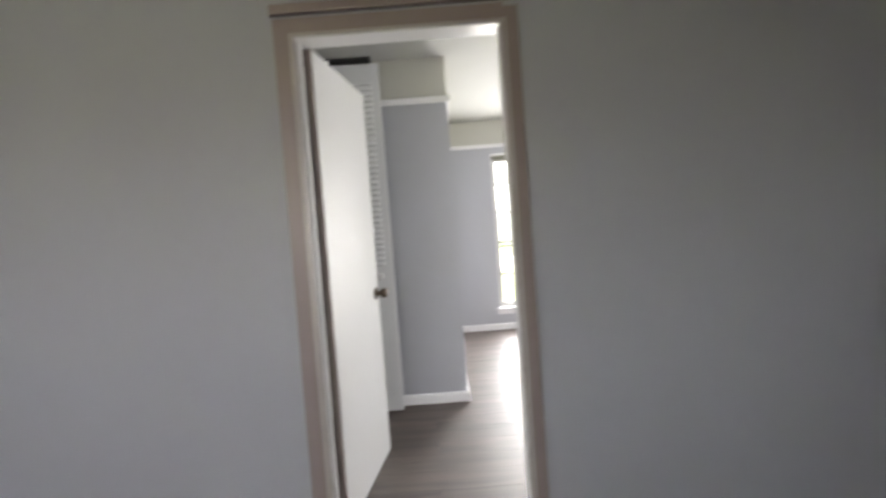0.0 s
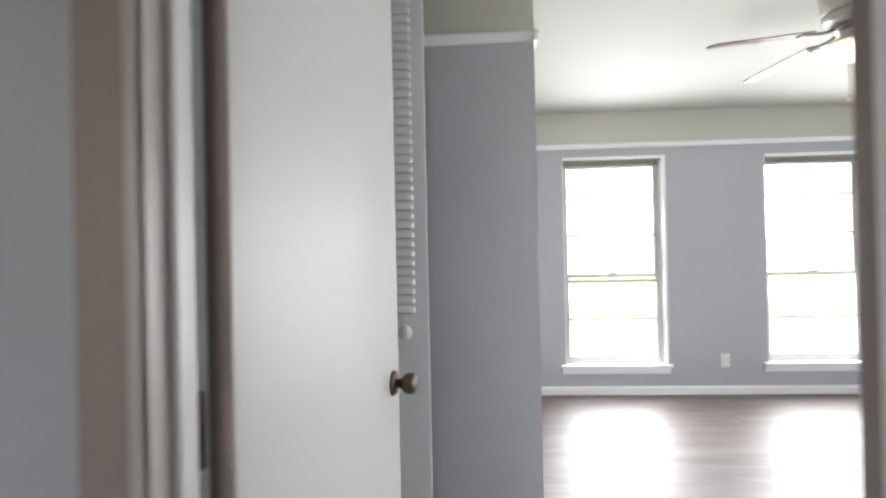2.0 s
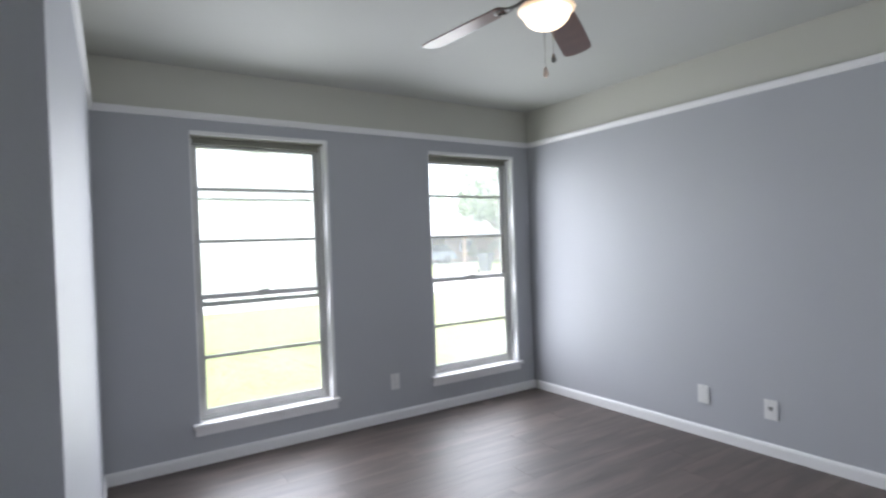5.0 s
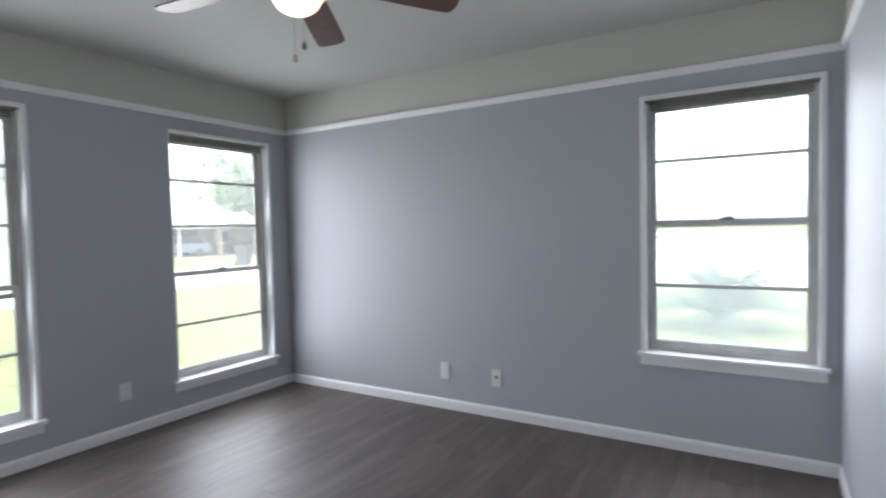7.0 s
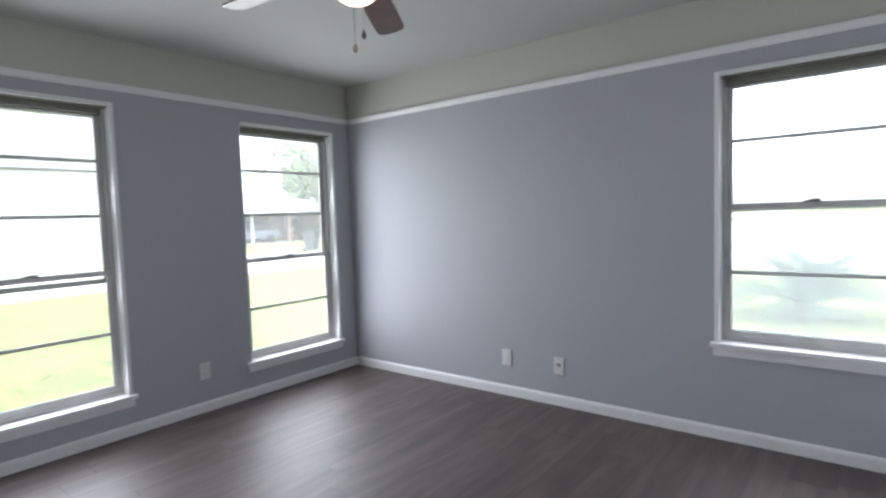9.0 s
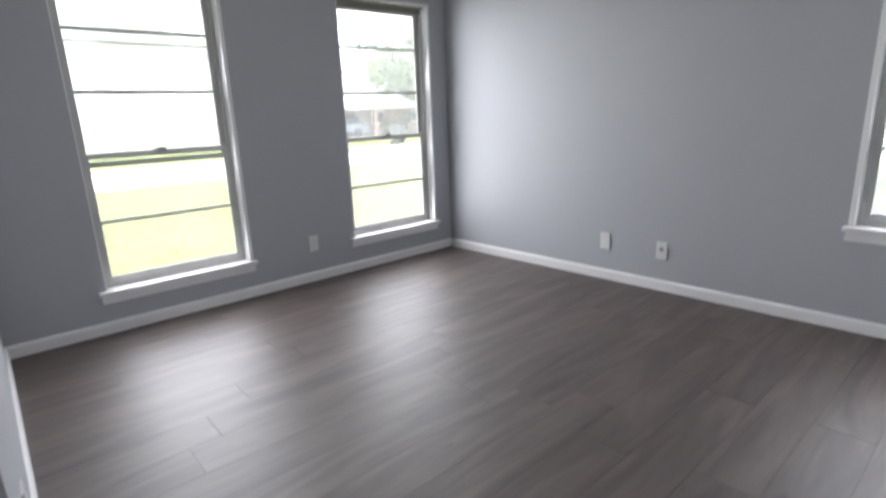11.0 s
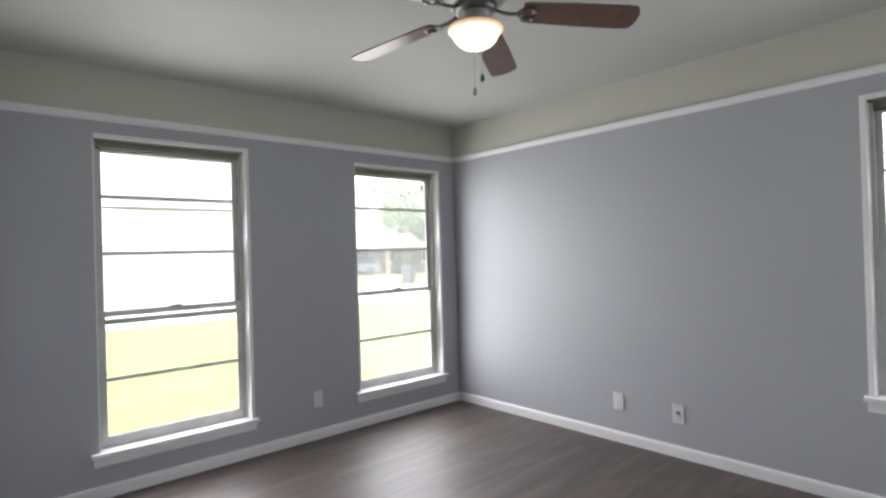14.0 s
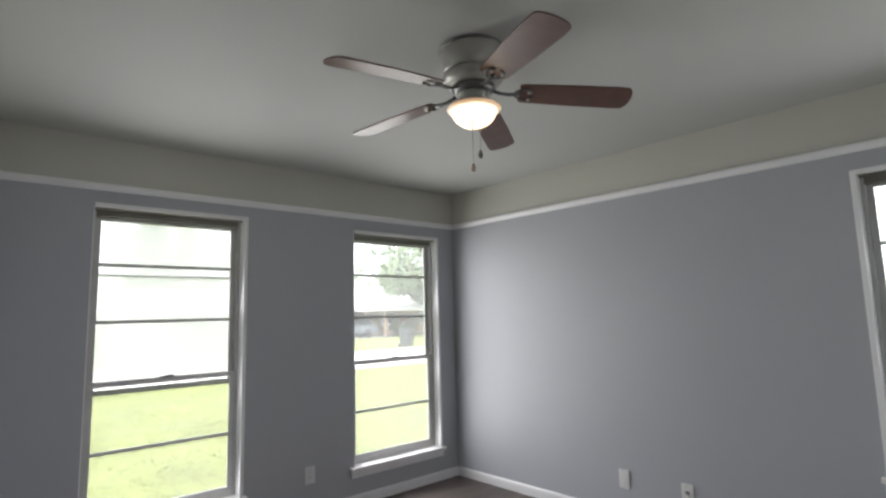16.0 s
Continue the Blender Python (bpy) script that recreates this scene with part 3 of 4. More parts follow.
# ---- ceiling fan ----
def ceiling_fan(cx, cy, first_angle):
    fan = empty("ceiling_fan", pose(cx, cy, CEIL), "five-blade walnut and grey ceiling fan, lamp lit", "ceiling fan")
    z = lambda v: v - CEIL
    part("canopy", lathe([(0.118, z(2.4395)), (0.128, z(2.437)), (0.131, z(2.425)), (0.127, z(2.385)), (0.122, z(2.345)), (0.116, z(2.338))], 48), M_NICKEL, fan, "brushed grey housing")
    part("canopy_ring", lathe([(0.129, z(2.4392)), (0.136, z(2.4388)), (0.137, z(2.433)), (0.130, z(2.430))], 48), M_IRON, fan)
    part("motor_band", lathe([(0.108, z(2.338)), (0.121, z(2.334)), (0.121, z(2.308)), (0.110, z(2.296)), (0.086, z(2.284))], 48), M_NICKEL, fan)
    part("motor_slots", lathe([(0.084, z(2.284)), (0.088, z(2.282)), (0.080, z(2.262)), (0.070, z(2.256))], 40), M_IRON, fan)
    part("switch_housing", lathe([(0.056, z(2.262)), (0.058, z(2.258)), (0.052, z(2.225)), (0.048, z(2.222)), (0.060, z(2.216))], 36), M_NICKEL, fan)
    part("light_fitter", lathe([(0.050, z(2.222)), (0.082, z(2.216)), (0.098, z(2.207)), (0.103, z(2.200)), (0.098, z(2.195))], 44), M_NICKEL, fan)
    bowl = [(0.094, z(2.194)), (0.094, z(2.186))]
    for k in range(1, 10):
        a = radians(k * 10)
        bowl.append((0.092 * math.cos(a) ** 0.95, z(2.186 - 0.070 * math.sin(a))))
    bowl.append((0.004, z(2.1155)))
    lamp = part("lamp_bowl", lathe(bowl, 40), M_BOWL, fan, "frosted glass bowl glowing warm")
    part("glass_rim", lathe([(0.092, z(2.199)), (0.104, z(2.197)), (0.109, z(2.191)), (0.106, z(2.186)), (0.093, z(2.184))], 44), M_RIM, lamp, "thick amber-lit glass rim")
    for k in range(5):
        ang = radians(first_angle + 72 * k)
        rot = Matrix.Rotation(ang, 4, "Z")
        # blade: rounded plank, pitched about its own length
        bm = bmesh.new()
        n = 10
        outline = [(0.185, -0.050), (0.205, -0.058), (0.40, -0.066), (0.585, -0.068)]
        for j in range(n + 1):
            a = -math.pi / 2 + math.pi * j / n
            outline.append((0.588 + 0.050 * max(0.0, math.cos(a)) ** 0.55, 0.068 * math.sin(a) if 0 < j < n else math.copysign(0.0665, math.sin(a))))
        outline += [(0.585, 0.068), (0.40, 0.066), (0.205, 0.058), (0.185, 0.050)]
        lo = [bm.verts.new((x, y, -0.003)) for x, y in outline]
        hi = [bm.verts.new((x, y, 0.003)) for x, y in outline]
        bm.faces.new(lo[::-1])
        bm.faces.new(hi)
        for j in range(len(outline)):
            bm.faces.new((lo[j], lo[(j + 1) % len(outline)], hi[(j + 1) % len(outline)], hi[j]))
        lift = Matrix.Translation((0.2, 0, z(2.256))) @ Matrix.Rotation(radians(4.0), 4, "Y") @ Matrix.Translation((-0.2, 0, 0))  # blades droop a little
        bm.transform(rot @ lift @ Matrix.Rotation(radians(-12), 4, "X"))
        blade = part("blade", bm, M_BLADE, fan, "walnut brown fan blade")
        arm = tube([(0.078, 0, z(2.270)), (0.105, 0, z(2.258)), (0.135, 0, z(2.252)), (0.165, 0, z(2.252)), (0.190, 0, z(2.252))], 0.0075, 8)
        arm.transform(rot)
        part("blade_arm", arm, M_IRON, blade, "grey metal blade arm")
        for s in (-1, 1):
            loop = [(0.160, 0, z(2.252)), (0.176, s * 0.022, z(2.252) - s * 0.0045), (0.200, s * 0.034, z(2.250) - s * 0.007), (0.226, s * 0.028, z(2.248) - s * 0.006), (0.238, s * 0.010, z(2.247) - s * 0.002)]
            t = tube(loop, 0.0045, 8)
            t.transform(rot)
            part("blade_iron", t, M_IRON, blade)
            sc = lathe([(0.006, -0.011), (0.006, -0.004)], 10)
            sc.transform(rot @ Matrix.Translation((0.222, s * 0.022, z(2.250) - s * 0.0045)))
            part("screw", sc, M_NICKEL, blade)
    for off, bottom, fob_mat, lab in (((0.042, 0.012), 2.012, M_IRON, "dark metal pull fob"), ((-0.047, -0.035), 1.930, M_FOB, "pale wooden pull fob")):
        ch = tube([(off[0], off[1], z(2.214)), (off[0] * 1.02, off[1] * 1.02, z(2.1)), (off[0], off[1], z(bottom + 0.02))], 0.0016, 6)
        c = part("pull_chain", ch, M_CHAIN, fan)
        fob = lathe([(0.002, z(bottom + 0.024)), (0.006, z(bottom + 0.018)), (0.0095, z(bottom + 0.004)), (0.009, z(bottom - 0.006)), (0.004, z(bottom - 0.012))], 16, None, off)
        part("fob", fob, fob_mat, c, lab)
    return fan


ceiling_fan(-1.704, -2.042, -111.8)


# ---- wall plates ----
def wall_plate(name, label, m, kind, face=M_PLATE):
    """Local x along the wall, -y into the room."""
    p = empty(name, m, label, "wall plate", "low wall plates")
    part("plate", box(-0.036, 0.036, -0.007, 0.0, -0.058, 0.058, 0.003), face, p)
    if kind == "duplex":
        for s in (-1, 1):
            r = part("receptacle", lathe([(0.0165, 0), (0.0165, 0.002), (0.0155, 0.0025)], 24), face, p)
            r.matrix_basis = pose(0, -0.007, s * 0.020, 90)
            for q in (-1, 1):
                part("slot", box(q * 0.006 - 0.001, q * 0.006 + 0.001, -0.0004, 0.0004, -0.004, 0.004), M_SLOT, r).matrix_basis = pose(0, 0.0, 0.0026, -90)
    elif kind == "jack":
        j = part("jack", box(-0.011, 0.011, -0.010, -0.006, -0.004, 0.018, 0.001), M_IRON, p)
        part("socket", lathe([(0.0045, 0), (0.0045, 0.008), (0.003, 0.008)], 12), M_NICKEL, j).matrix_basis = pose(0, -0.010, 0.004, 90)
        part("insert", box(-0.014, 0.014, -0.0085, -0.006, -0.034, -0.012, 0.001), M_PLATE, p)
    else:
        part("insert", box(-0.0165, 0.0165, -0.009, -0.006, -0.033, 0.033, 0.0015), M_PLATE, p)
    for s in (-1, 1):
        sc = part("screw", lathe([(0.003, 0), (0.003, 0.001), (0.002, 0.0014)], 10), M_NICKEL, p)
        sc.matrix_basis = pose(0, -0.007, s * 0.048, 90)
    return p


wall_plate("outlet_plate", "white plastic outlet plate between the tall windows", pose(-1.385, -0.0005, 0.300), "duplex")
wall_plate("outlet_plate", "white plastic decorator plate on the blank wall", EAST @ pose(-0.0005, -1.541, 0.289, 0, 0, -90), "plain")
wall_plate("cable_plate", "pale plastic plate with a dark cable jack", EAST @ pose(-0.0005, -1.944, 0.283, 0, 0, -90), "jack")
wall_plate("outlet_plate", "wall-coloured painted outlet plate under the short window", EAST @ pose(-0.0005, -3.735, 0.245, 0, 0, -90), "duplex", M_WALL)

wall_plate("outlet_plate", "white outlet plate low on the closet side wall", pose(-3.2175, -2.02, 0.330, 0, 0, 90), "duplex")

for hx, hz, hw_ in ((-1.566, 1.490, 0.010), (-1.587, 1.417, 0.006), (-1.20, 1.62, 0.005)):
    mk = part("nail_mark", box(-hw_, hw_, -0.0004, 0.0012, -0.002, 0.002, 0.0006), M_IRON)
    mk.matrix_basis = pose(hx, -3.8282, hz)
    tagged(mk, "small dark nail mark in the painted wall", "mark", "nail marks")


# ---- outside ----
GZ = -0.40
gm = bmesh.new()
gv = [gm.verts.new(p) for p in ((-400, -400, GZ), (400, -400, GZ), (400, 400, GZ), (-400, 400, GZ))]
gm.faces.new(gv)
tagged(part("ground", gm, M_LAWN), "bright green mown lawn round the house", "ground", "", "structure")
tagged(part("road", box(-120, 160, 12.0, 18.2, GZ - 0.05, GZ + 0.02), M_CONC), "pale concrete street across the front lawn", "road", "", "structure")
tagged(part("kerb", box(-120, 160, 18.2, 18.4, GZ - 0.05, GZ + 0.12, 0.02), M_CONC), "pale concrete kerb", "kerb", "", "structure")
tagged(part("driveway", box(14.8, 22.8, 32.4, 43.0, GZ - 0.05, GZ + 0.03), M_CONC), "pale concrete slab under the carport", "driveway", "", "structure")
tagged(part("pavement", box(13, 60, -60, 12.9, GZ - 0.05, GZ + 0.015), M_CONC), "pale concrete yard beside the house", "pavement", "", "structure")
tagged(part("foundation", box(HW - 0.12, 0.31, -7.72, 0.16, GZ - 0.1, -0.035), M_CONC), "concrete slab under the house", "foundation", "", "structure")


def grass_patch(name, x0, x1, y0, y1, count, seed):
    rng = random.Random(seed)
    vs, fs = [], []
    for _ in range(count):
        x, y = rng.uniform(x0, x1), y0 + (y1 - y0) * rng.random() ** 1.6
        for _b in range(4):
            a, h = rng.uniform(0, 6.28), rng.uniform(0.005, 0.014)
            dx, dy = math.cos(a) * 0.008, math.sin(a) * 0.008
            px, py = x + rng.uniform(-0.05, 0.05), y + rng.uniform(-0.05, 0.05)
            lx, ly = rng.uniform(-0.05, 0.05), rng.uniform(-0.05, 0.05)
            i = len(vs)
            vs += [(px - dx, py - dy, GZ), (px + dx, py + dy, GZ), (px + lx, py + ly, GZ + h)]
            fs.append((i, i + 1, i + 2))
    me = bpy.data.meshes.new(name)
    me.from_pydata(vs, [], fs)
    me.materials.append(M_GRASS)
    return tagged(new(name, me), "bright green mown grass blades", "grass", "", "stuff")


grass_patch("grass", -4.0, 9.0, 0.4, 12.5, 24000, 3)


def leaf_cloud(rng, lumps, per, size):
    vs, fs = [], []
    for (cx, cy, cz, r) in lumps:
        for _ in range(per):
            d = Vector((rng.gauss(0, 1), rng.gauss(0, 1), rng.gauss(0, 1))).normalized() * r * rng.uniform(0.45, 1.05)
            p = Vector((cx, cy, cz)) + Vector((d.x, d.y, d.z * 0.75))
            u = Vector((rng.gauss(0, 1), rng.gauss(0, 1), rng.gauss(0, 1))).normalized()
            w = u.orthogonal().normalized()
            s = size * rng.uniform(0.6, 1.3)
            i = len(vs)
            vs += [p - u * s, p + w * s * 0.45, p + u * s, p - w * s * 0.45]
            fs.append((i, i + 1, i + 2, i + 3))
    return vs, fs


def tree(x, y, height, spread, low, seed, label):
    rng = random.Random(seed)
    t = empty("tree", pose(x, y, GZ), label, "tree", "street trees")
    trunk = tube([(0, 0, -0.1), (0.1, 0.05, low * 0.5), (0.05, 0.1, low), (0.15, 0.0, low + (height - low) * 0.5)], 0.22, 10, 0.45)
    tk = part("trunk", trunk, M_BARK, t)
    lumps = []
    for k in range(7):
        a = k * 0.9 + rng.uniform(-0.3, 0.3)
        r = spread * rng.uniform(0.45, 0.8)
        zt = low + (height - low) * rng.uniform(0.35, 0.8)
        end = (math.cos(a) * r, math.sin(a) * r, zt)
        part("limb", tube([(0.05, 0.1, low * 0.95), (end[0] * 0.5, end[1] * 0.5, (low + zt) / 2 + 0.2), end], 0.09, 7, 0.3), M_BARK, tk)
        lumps.append((*end, spread * 0.36))
    for _ in range(26):
        a, r = rng.uniform(0, 6.28), spread * math.sqrt(rng.random()) * 0.85
        zt = low + (height - low) * rng.uniform(0.12, 0.92)
        lumps.append((math.cos(a) * r, math.sin(a) * r, zt, spread * rng.uniform(0.16, 0.34)))
    vs, fs = leaf_cloud(rng, lumps, 190, 0.25)
    me = bpy.data.meshes.new("crown")
    me.from_pydata(vs, [], fs)
    me.materials.append(M_LEAF)
    c = new("crown", me)
    c.parent = t
    return t


tree(24.2, 30.0, 8.2, 6.2, 2.6, 5, "broad green tree in front of the far house")
tree(9.0, 47.0, 10.5, 5.0, 3.0, 8, "distant green tree beyond the street")
tree(36.0, 46.0, 9.5, 5.0, 2.6, 11, "distant green tree behind the far house")


def far_house():
    h = empty("house", pose(20.0, 38.0, GZ), "low pale-roofed bungalow with carport across the street", "house")
    part("wall", box(-14, -5.0, 0, 8, 0, 2.35, 0.01), M_SIDING, h)
    part("wall", box(2.6, 16, -1.0, 8, 0, 2.35, 0.01), M_BRICK, h, "tan brick wall")
    part("wall", box(-5.0, 2.6, 5.0, 8, 0, 2.35, 0.01), M_SIDING, h)
    r = bmesh.new()
    x0, x1, ya, yb, ym = -15.0, 17.0, -5.2, 8.9, 1.8
    e, t = 2.35, 0.14
    ring = [[r.verts.new((x, y, zz)) for y, zz in ((ya, e - t), (ya, e), (ym, 4.15), (yb, e), (yb, e - t))] for x in (x0, x1)]
    for j in range(5):
        r.faces.new((ring[0][j], ring[1][j], ring[1][(j + 1) % 5], ring[0][(j + 1) % 5]))
    r.faces.new(ring[0])
    r.faces.new(ring[1][::-1])
    roof = part("roof", r, M_SHINGLE, h, "pale sun-bleached shingle roof")
    part("fascia", box(x0, x1, ya - 0.04, ya - 0.003, e - 0.22, e - 0.01, 0.005), M_TRIM, roof)
    for x, hw_post in ((-4.6, 0.06), (-1.05, 0.06), (2.3, 0.14)):
        part("carport_post", box(x - hw_post, x + hw_post, -4.7, -4.46, 0, 2.22, 0.01), M_BRICK if x > 2 else M_TRIM, h)
    for x in (5.0, 9.5):
        wn_ = part("window", box(x - 0.7, x + 0.7, -1.06, -1.003, 0.9, 2.0, 0.01), M_TRIM, h)
        part("pane", box(x - 0.62, x + 0.62, -1.075, -1.062, 0.98, 1.92), M_CARGLASS, wn_)
    dr = part("door", box(3.2, 4.1, -1.05, -1.003, 0, 2.05, 0.01), M_BRICK, h)
    part("door_handle", box(3.9, 4.0, -1.09, -1.052, 0.95, 1.02, 0.005), M_BRONZE, dr)
    for x in (-11.5, -8.0):
        wn_ = part("window", box(x - 0.7, x + 0.7, -0.06, -0.003, 0.9, 2.0, 0.01), M_TRIM, h)
        part("pane", box(x - 0.62, x + 0.62, -0.075, -0.062, 0.98, 1.92), M_CARGLASS, wn_)
    return h


far_house()


def parked_car(x, y, yaw):
    c = empty("car", pose(x, y, GZ + 0.03, 0, 0, yaw), "silver-blue estate car parked under the carport", "car")

    def side(points, half, top_in, material, name, label=""):
        bm = bmesh.new()
        zt = max(p[1] for p in points)
        zb = min(p[1] for p in points)
        rows = []
        for s in (-1, 1):
            rows.append([bm.verts.new((px, s * (half - top_in * (pz - zb) / (zt - zb)), pz)) for px, pz in points])
        n = len(points)
        bm.faces.new(rows[0])
        bm.faces.new(rows[1][::-1])
        for j in range(n):
            bm.faces.new((rows[0][j], rows[1][j], rows[1][(j + 1) % n], rows[0][(j + 1) % n]))
        bmesh.ops.bevel(bm, geom=bm.edges[:], offset=0.035, segments=2, affect="EDGES")
        return part(name, bm, material, c, label)

    side([(-2.25, 0.35), (-2.25, 0.72), (-1.95, 0.88), (-1.05, 0.98), (2.05, 1.0), (2.22, 0.80), (2.25, 0.35)], 0.90, 0.06, M_CAR, "body")
    side([(-1.15, 0.97), (-0.45, 1.50), (0.2, 1.58), (1.45, 1.55), (2.0, 0.99)], 0.82, 0.16, M_CARGLASS, "cabin_glass", "dark tinted windows")
    side([(-0.42, 1.535), (0.2, 1.60), (1.45, 1.575), (1.52, 1.535)], 0.68, 0.05, M_CAR, "roof_panel")
    for px in (-1.40, 1.40):
        for s in (-1, 1):
            t = lathe([(0.20, -0.10), (0.32, -0.10), (0.335, -0.07), (0.335, 0.07), (0.32, 0.10), (0.20, 0.10)], 24)
            t.transform(Matrix.Translation((px, s * 0.82, 0.335)) @ Matrix.Rotation(radians(90), 4, "X"))
            w = part("wheel", t, M_RUBBER, c)
            q = lathe([(0.06, -0.085), (0.20, -0.075), (0.20, 0.075), (0.06, 0.085)], 20)
            q.transform(Matrix.Translation((px, s * 0.83, 0.335)) @ Matrix.Rotation(radians(90), 4, "X"))
            part("rim", q, M_NICKEL, w)
    for s in (-1, 1):
        part("tail_light", box(2.20, 2.262, s * 0.72 - 0.10, s * 0.72 + 0.10, 0.70, 0.95, 0.02), M_RED, c)
        part("headlight", box(-2.27, -2.20, s * 0.68 - 0.14, s * 0.68 + 0.14, 0.62, 0.74, 0.02), M_PLATE, c)
        part("mirror", box(-0.95, -0.80, s * 0.98 - 0.09, s * 0.98 + 0.09, 0.98, 1.10, 0.02), M_CAR, c)
    part("bumper", box(2.22, 2.33, -0.82, 0.82, 0.36, 0.58, 0.03), M_CAR, c)
    return c


parked_car(19.4, 34.6, -12)


def wheeled_bin(x, y):
    b = empty("wheeled_bin", pose(x, y, GZ, 0, 0, 20), "dark plastic wheeled rubbish bin by the kerb", "bin")
    bm = bmesh.new()
    lo = [bm.verts.new(v) for v in ((-0.24, -0.26, 0.08), (0.24, -0.26, 0.08), (0.24, 0.26, 0.08), (-0.24, 0.26, 0.08))]
    hi = [bm.verts.new(v) for v in ((-0.30, -0.36, 1.0), (0.30, -0.36, 1.0), (0.30, 0.36, 1.0), (-0.30, 0.36, 1.0))]
    bm.faces.new(lo[::-1])
    bm.faces.new(hi)
    for j in range(4):
        bm.faces.new((lo[j], lo[(j + 1) % 4], hi[(j + 1) % 4], hi[j]))
    bmesh.ops.bevel(bm, geom=bm.edges[:], offset=0.03, segments=2, affect="EDGES")
    part("body", bm, M_BIN, b)
    part("lid", box(-0.32, 0.32, -0.40, 0.38, 1.003, 1.07, 0.025), M_BIN, b)
    part("handle", tube([(-0.26, 0.40, 0.97), (-0.2, 0.46, 0.98), (0.2, 0.46, 0.98), (0.26, 0.40, 0.97)], 0.018, 8), M_BIN, b)
    for s in (-1, 1):
        w = lathe([(0.03, -0.03), (0.12, -0.03), (0.125, 0.0), (0.12, 0.03), (0.03, 0.03)], 20)
        w.transform(Matrix.Translation((s * 0.28, 0.28, 0.125)) @ Matrix.Rotation(radians(90), 4, "Y"))
        part("wheel", w, M_RUBBER, b)
    return b


wheeled_bin(14.6, 20.2)


def palm_shrub(x, y, seed, label, reach=1.25):
    """Low cycad: a short trunk and many arching fronds, each a rib with paired leaflets."""
    rng = random.Random(seed)
    t = empty("palm_shrub", pose(x, y, GZ), label, "shrub")
    part("trunk", lathe([(0.10, -0.05), (0.14, 0.05), (0.13, 0.22), (0.07, 0.30)], 14), M_BARK, t)
    for k in range(64):
        a = k * 2.39996 + rng.uniform(-0.2, 0.2)
        up = rng.uniform(0.0, 1.0)
        out = reach * (1.08 - 0.48 * up)
        vs, fs = [], []
        last = None
        for j in range(15):
            q = j / 14
            px, pz = out * q, 0.18 + (0.75 + 1.15 * up) * q - (0.85 + 0.2 * up) * q * q
            here = Vector((px * math.cos(a), px * math.sin(a), pz))
            if last is not None:
                d = (here - last).normalized()
                side = d.cross(Vector((0, 0, 1))).normalized()
                lw = 0.20 * (1 - abs(q - 0.45) * 1.3) + 0.03
                for sgn in (-1, 1):
                    i = len(vs)
                    tip = here + side * sgn * lw + d * lw * 0.55 + Vector((0, 0, -0.18 * lw + rng.uniform(-0.02, 0.02)))
                    vs += [last, last + d * 0.065, tip]
                    fs.append((i, i + 1, i + 2))
                i = len(vs)
                w = side * 0.008
                vs += [last - w, last + w, here + w, here - w]
                fs.append((i, i + 1, i + 2, i + 3))
            last = here
        me = bpy.data.meshes.new("frond")
        me.from_pydata([tuple(v) for v in vs], [], fs)
        me.materials.append(M_FROND)
        f = new("frond", me)
        f.parent = t
    return t


palm_shrub(6.3, -2.80, 21, "low arching green palm shrub outside the short window")


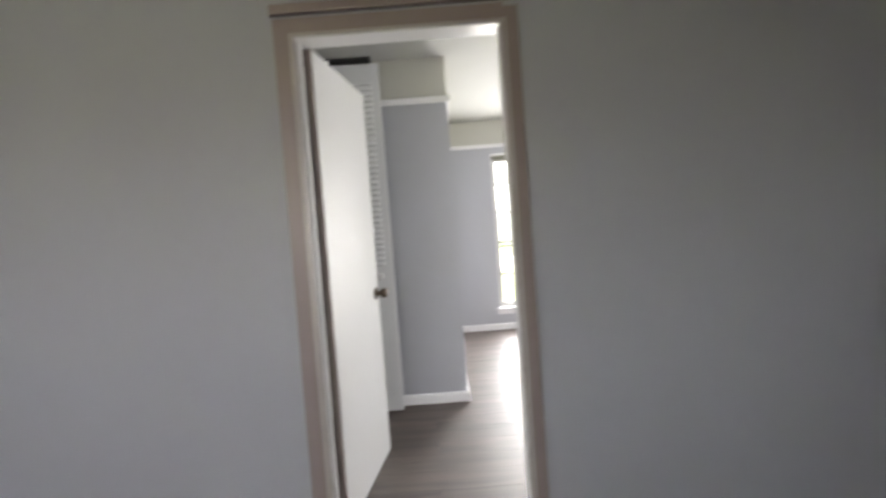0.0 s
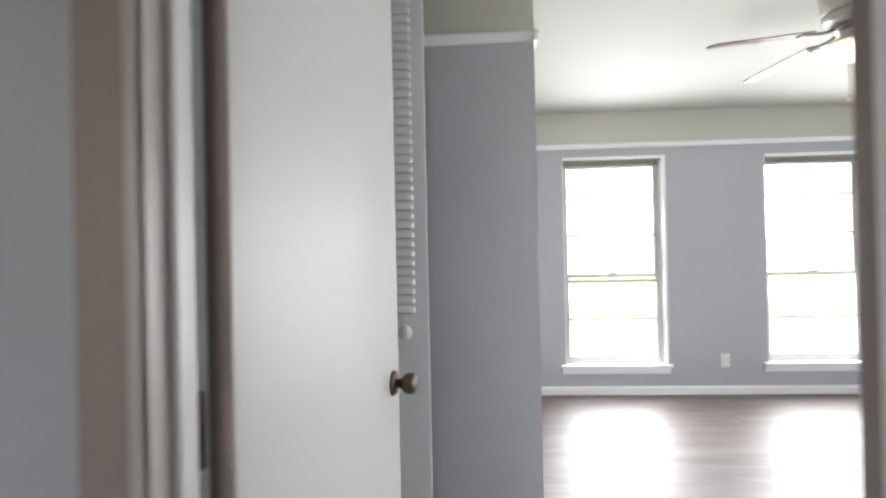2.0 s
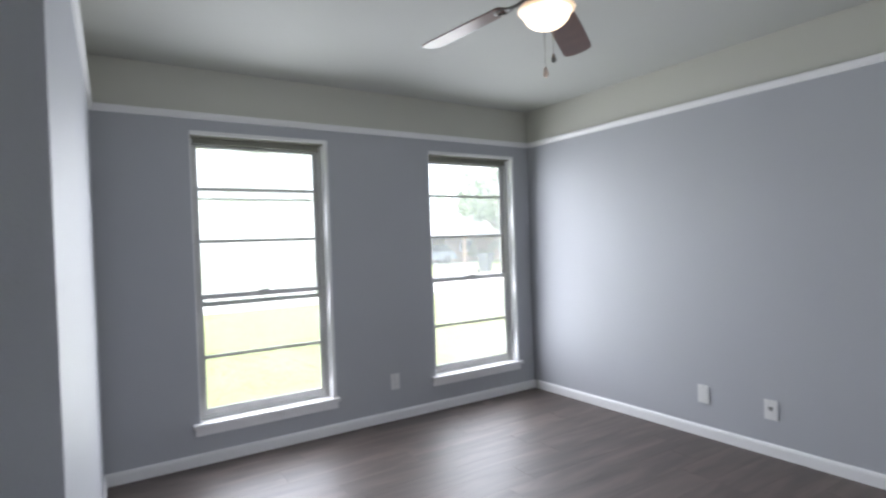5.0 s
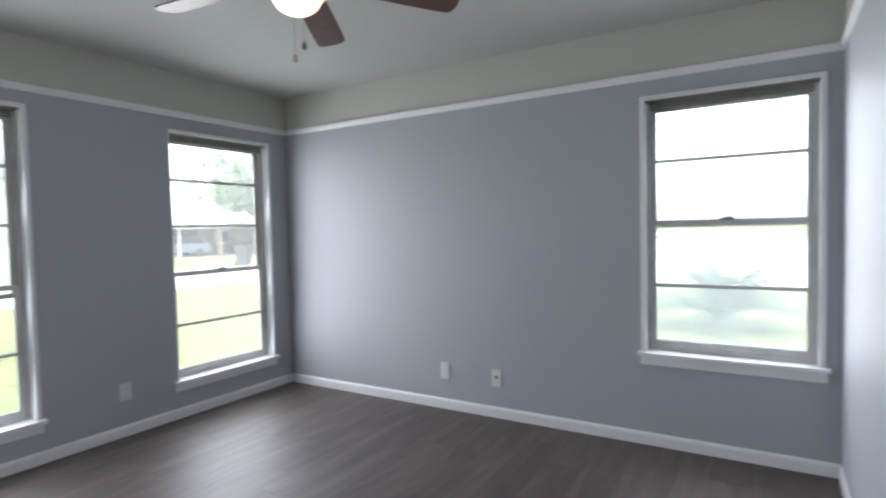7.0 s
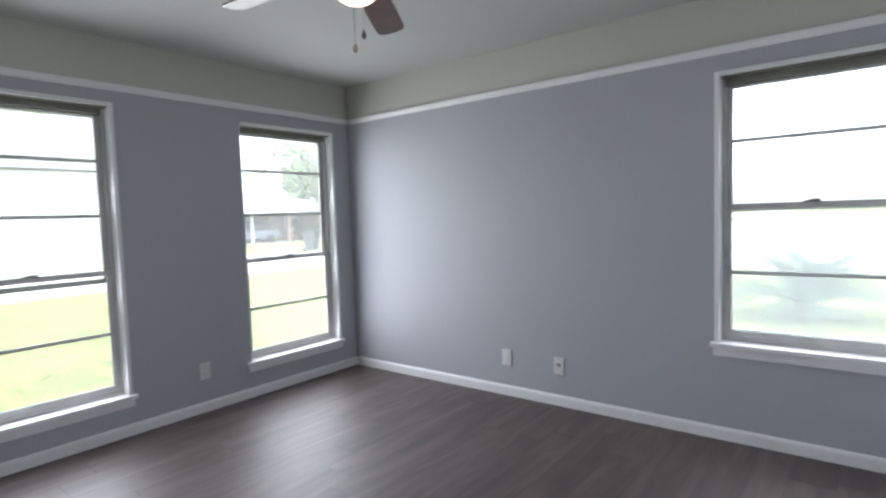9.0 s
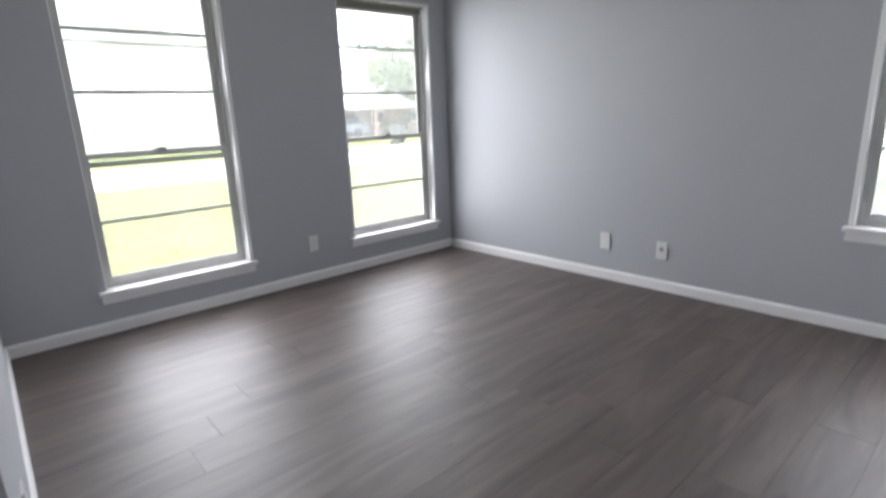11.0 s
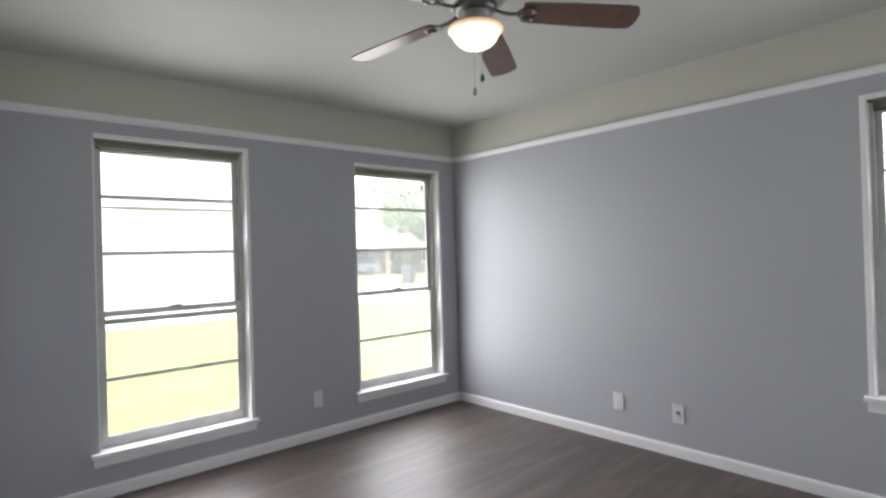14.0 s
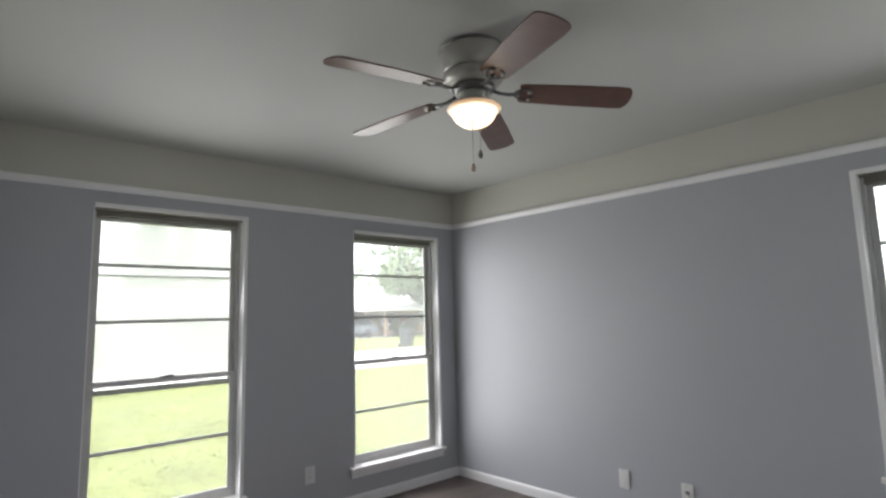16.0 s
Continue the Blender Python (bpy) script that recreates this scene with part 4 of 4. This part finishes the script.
def leafy_shrub(x, y, radius, height, seed, label):
    """Rounded garden bush: short stems and clumps of small leaves."""
    rng = random.Random(seed)
    t = empty("bush", pose(x, y, GZ), label, "bush", "far garden bushes")
    for k in range(5):
        a = k * 1.26
        part("stem", tube([(0, 0, -0.05), (0.3 * radius * math.cos(a), 0.3 * radius * math.sin(a), height * 0.35), (0.55 * radius * math.cos(a), 0.55 * radius * math.sin(a), height * 0.65)], 0.03, 6, 0.4), M_BARK, t)
    lumps = []
    for _ in range(16):
        a, q = rng.uniform(0, 6.28), radius * math.sqrt(rng.random()) * 0.75
        lumps.append((math.cos(a) * q, math.sin(a) * q, height * rng.uniform(0.18, 0.80), radius * rng.uniform(0.22, 0.40)))
    vs, fs = leaf_cloud(rng, lumps, 130, 0.09)
    me = bpy.data.meshes.new("foliage")
    me.from_pydata(vs, [], fs)
    me.materials.append(M_BUSH)
    new("foliage", me).parent = t
    return t


leafy_shrub(24.3, 34.8, 0.95, 1.7, 31, "pale yellow-green bush by the brick wall")
leafy_shrub(25.9, 34.6, 1.0, 2.1, 32, "tall yellow-green bush by the brick wall")
leafy_shrub(17.4, 20.6, 0.55, 0.7, 33, "low green bush near the kerb")


# ---- floor planks ----
floor = tagged(part("floor", box(HW, 0.15, -7.6, 0.0, -0.03, FLOOR - 0.008), M_SUB), "grey-brown wood-look vinyl plank floor", "floor", "", "structure")


def plank_mesh():
    bm = bmesh.new()
    hw, e = 0.09575, 0.0004
    top, low = [], []
    for x, y in ((0, -hw), (1, -hw), (1, hw), (0, hw)):
        top.append(bm.verts.new((x + (e if x == 0 else -e), y + (e if y < 0 else -e), 0)))
        low.append(bm.verts.new((x, y, -0.0022)))
    bm.faces.new(top)
    for j in range(4):
        bm.faces.new((low[j], low[(j + 1) % 4], top[(j + 1) % 4], top[j]))
    return mesh_of(bm, "plank", M_PLANK)


PLANK = plank_mesh()
prng = random.Random(17)
PW, PL = 0.1918, 1.22
SEAM = -3.259  # one long joint; rows are counted north of it
ENDS = {-1: -1.411, 0: -0.978, 1: -1.554, 4: -2.618, 6: -2.934, 8: -2.753, 10: -2.440}  # butt joints by row
for row in range(16, -24, -1):
    y = SEAM + (row + 0.5) * PW
    x0_ = XW if y > -3.95 else HW
    x = x0_ - prng.uniform(0.05, 1.15)
    if row in ENDS:
        x = ENDS[row] - 5 * PL
    while x < 0.15:
        a, b = max(x, x0_), min(x + PL, 0.15)
        if b - a > 0.02:
            p = new("plank", PLANK)
            p.parent = floor
            p.location = (a + 0.0003, y, FLOOR)
            p.scale = (b - a - 0.0006, 1, 1)
        x += PL
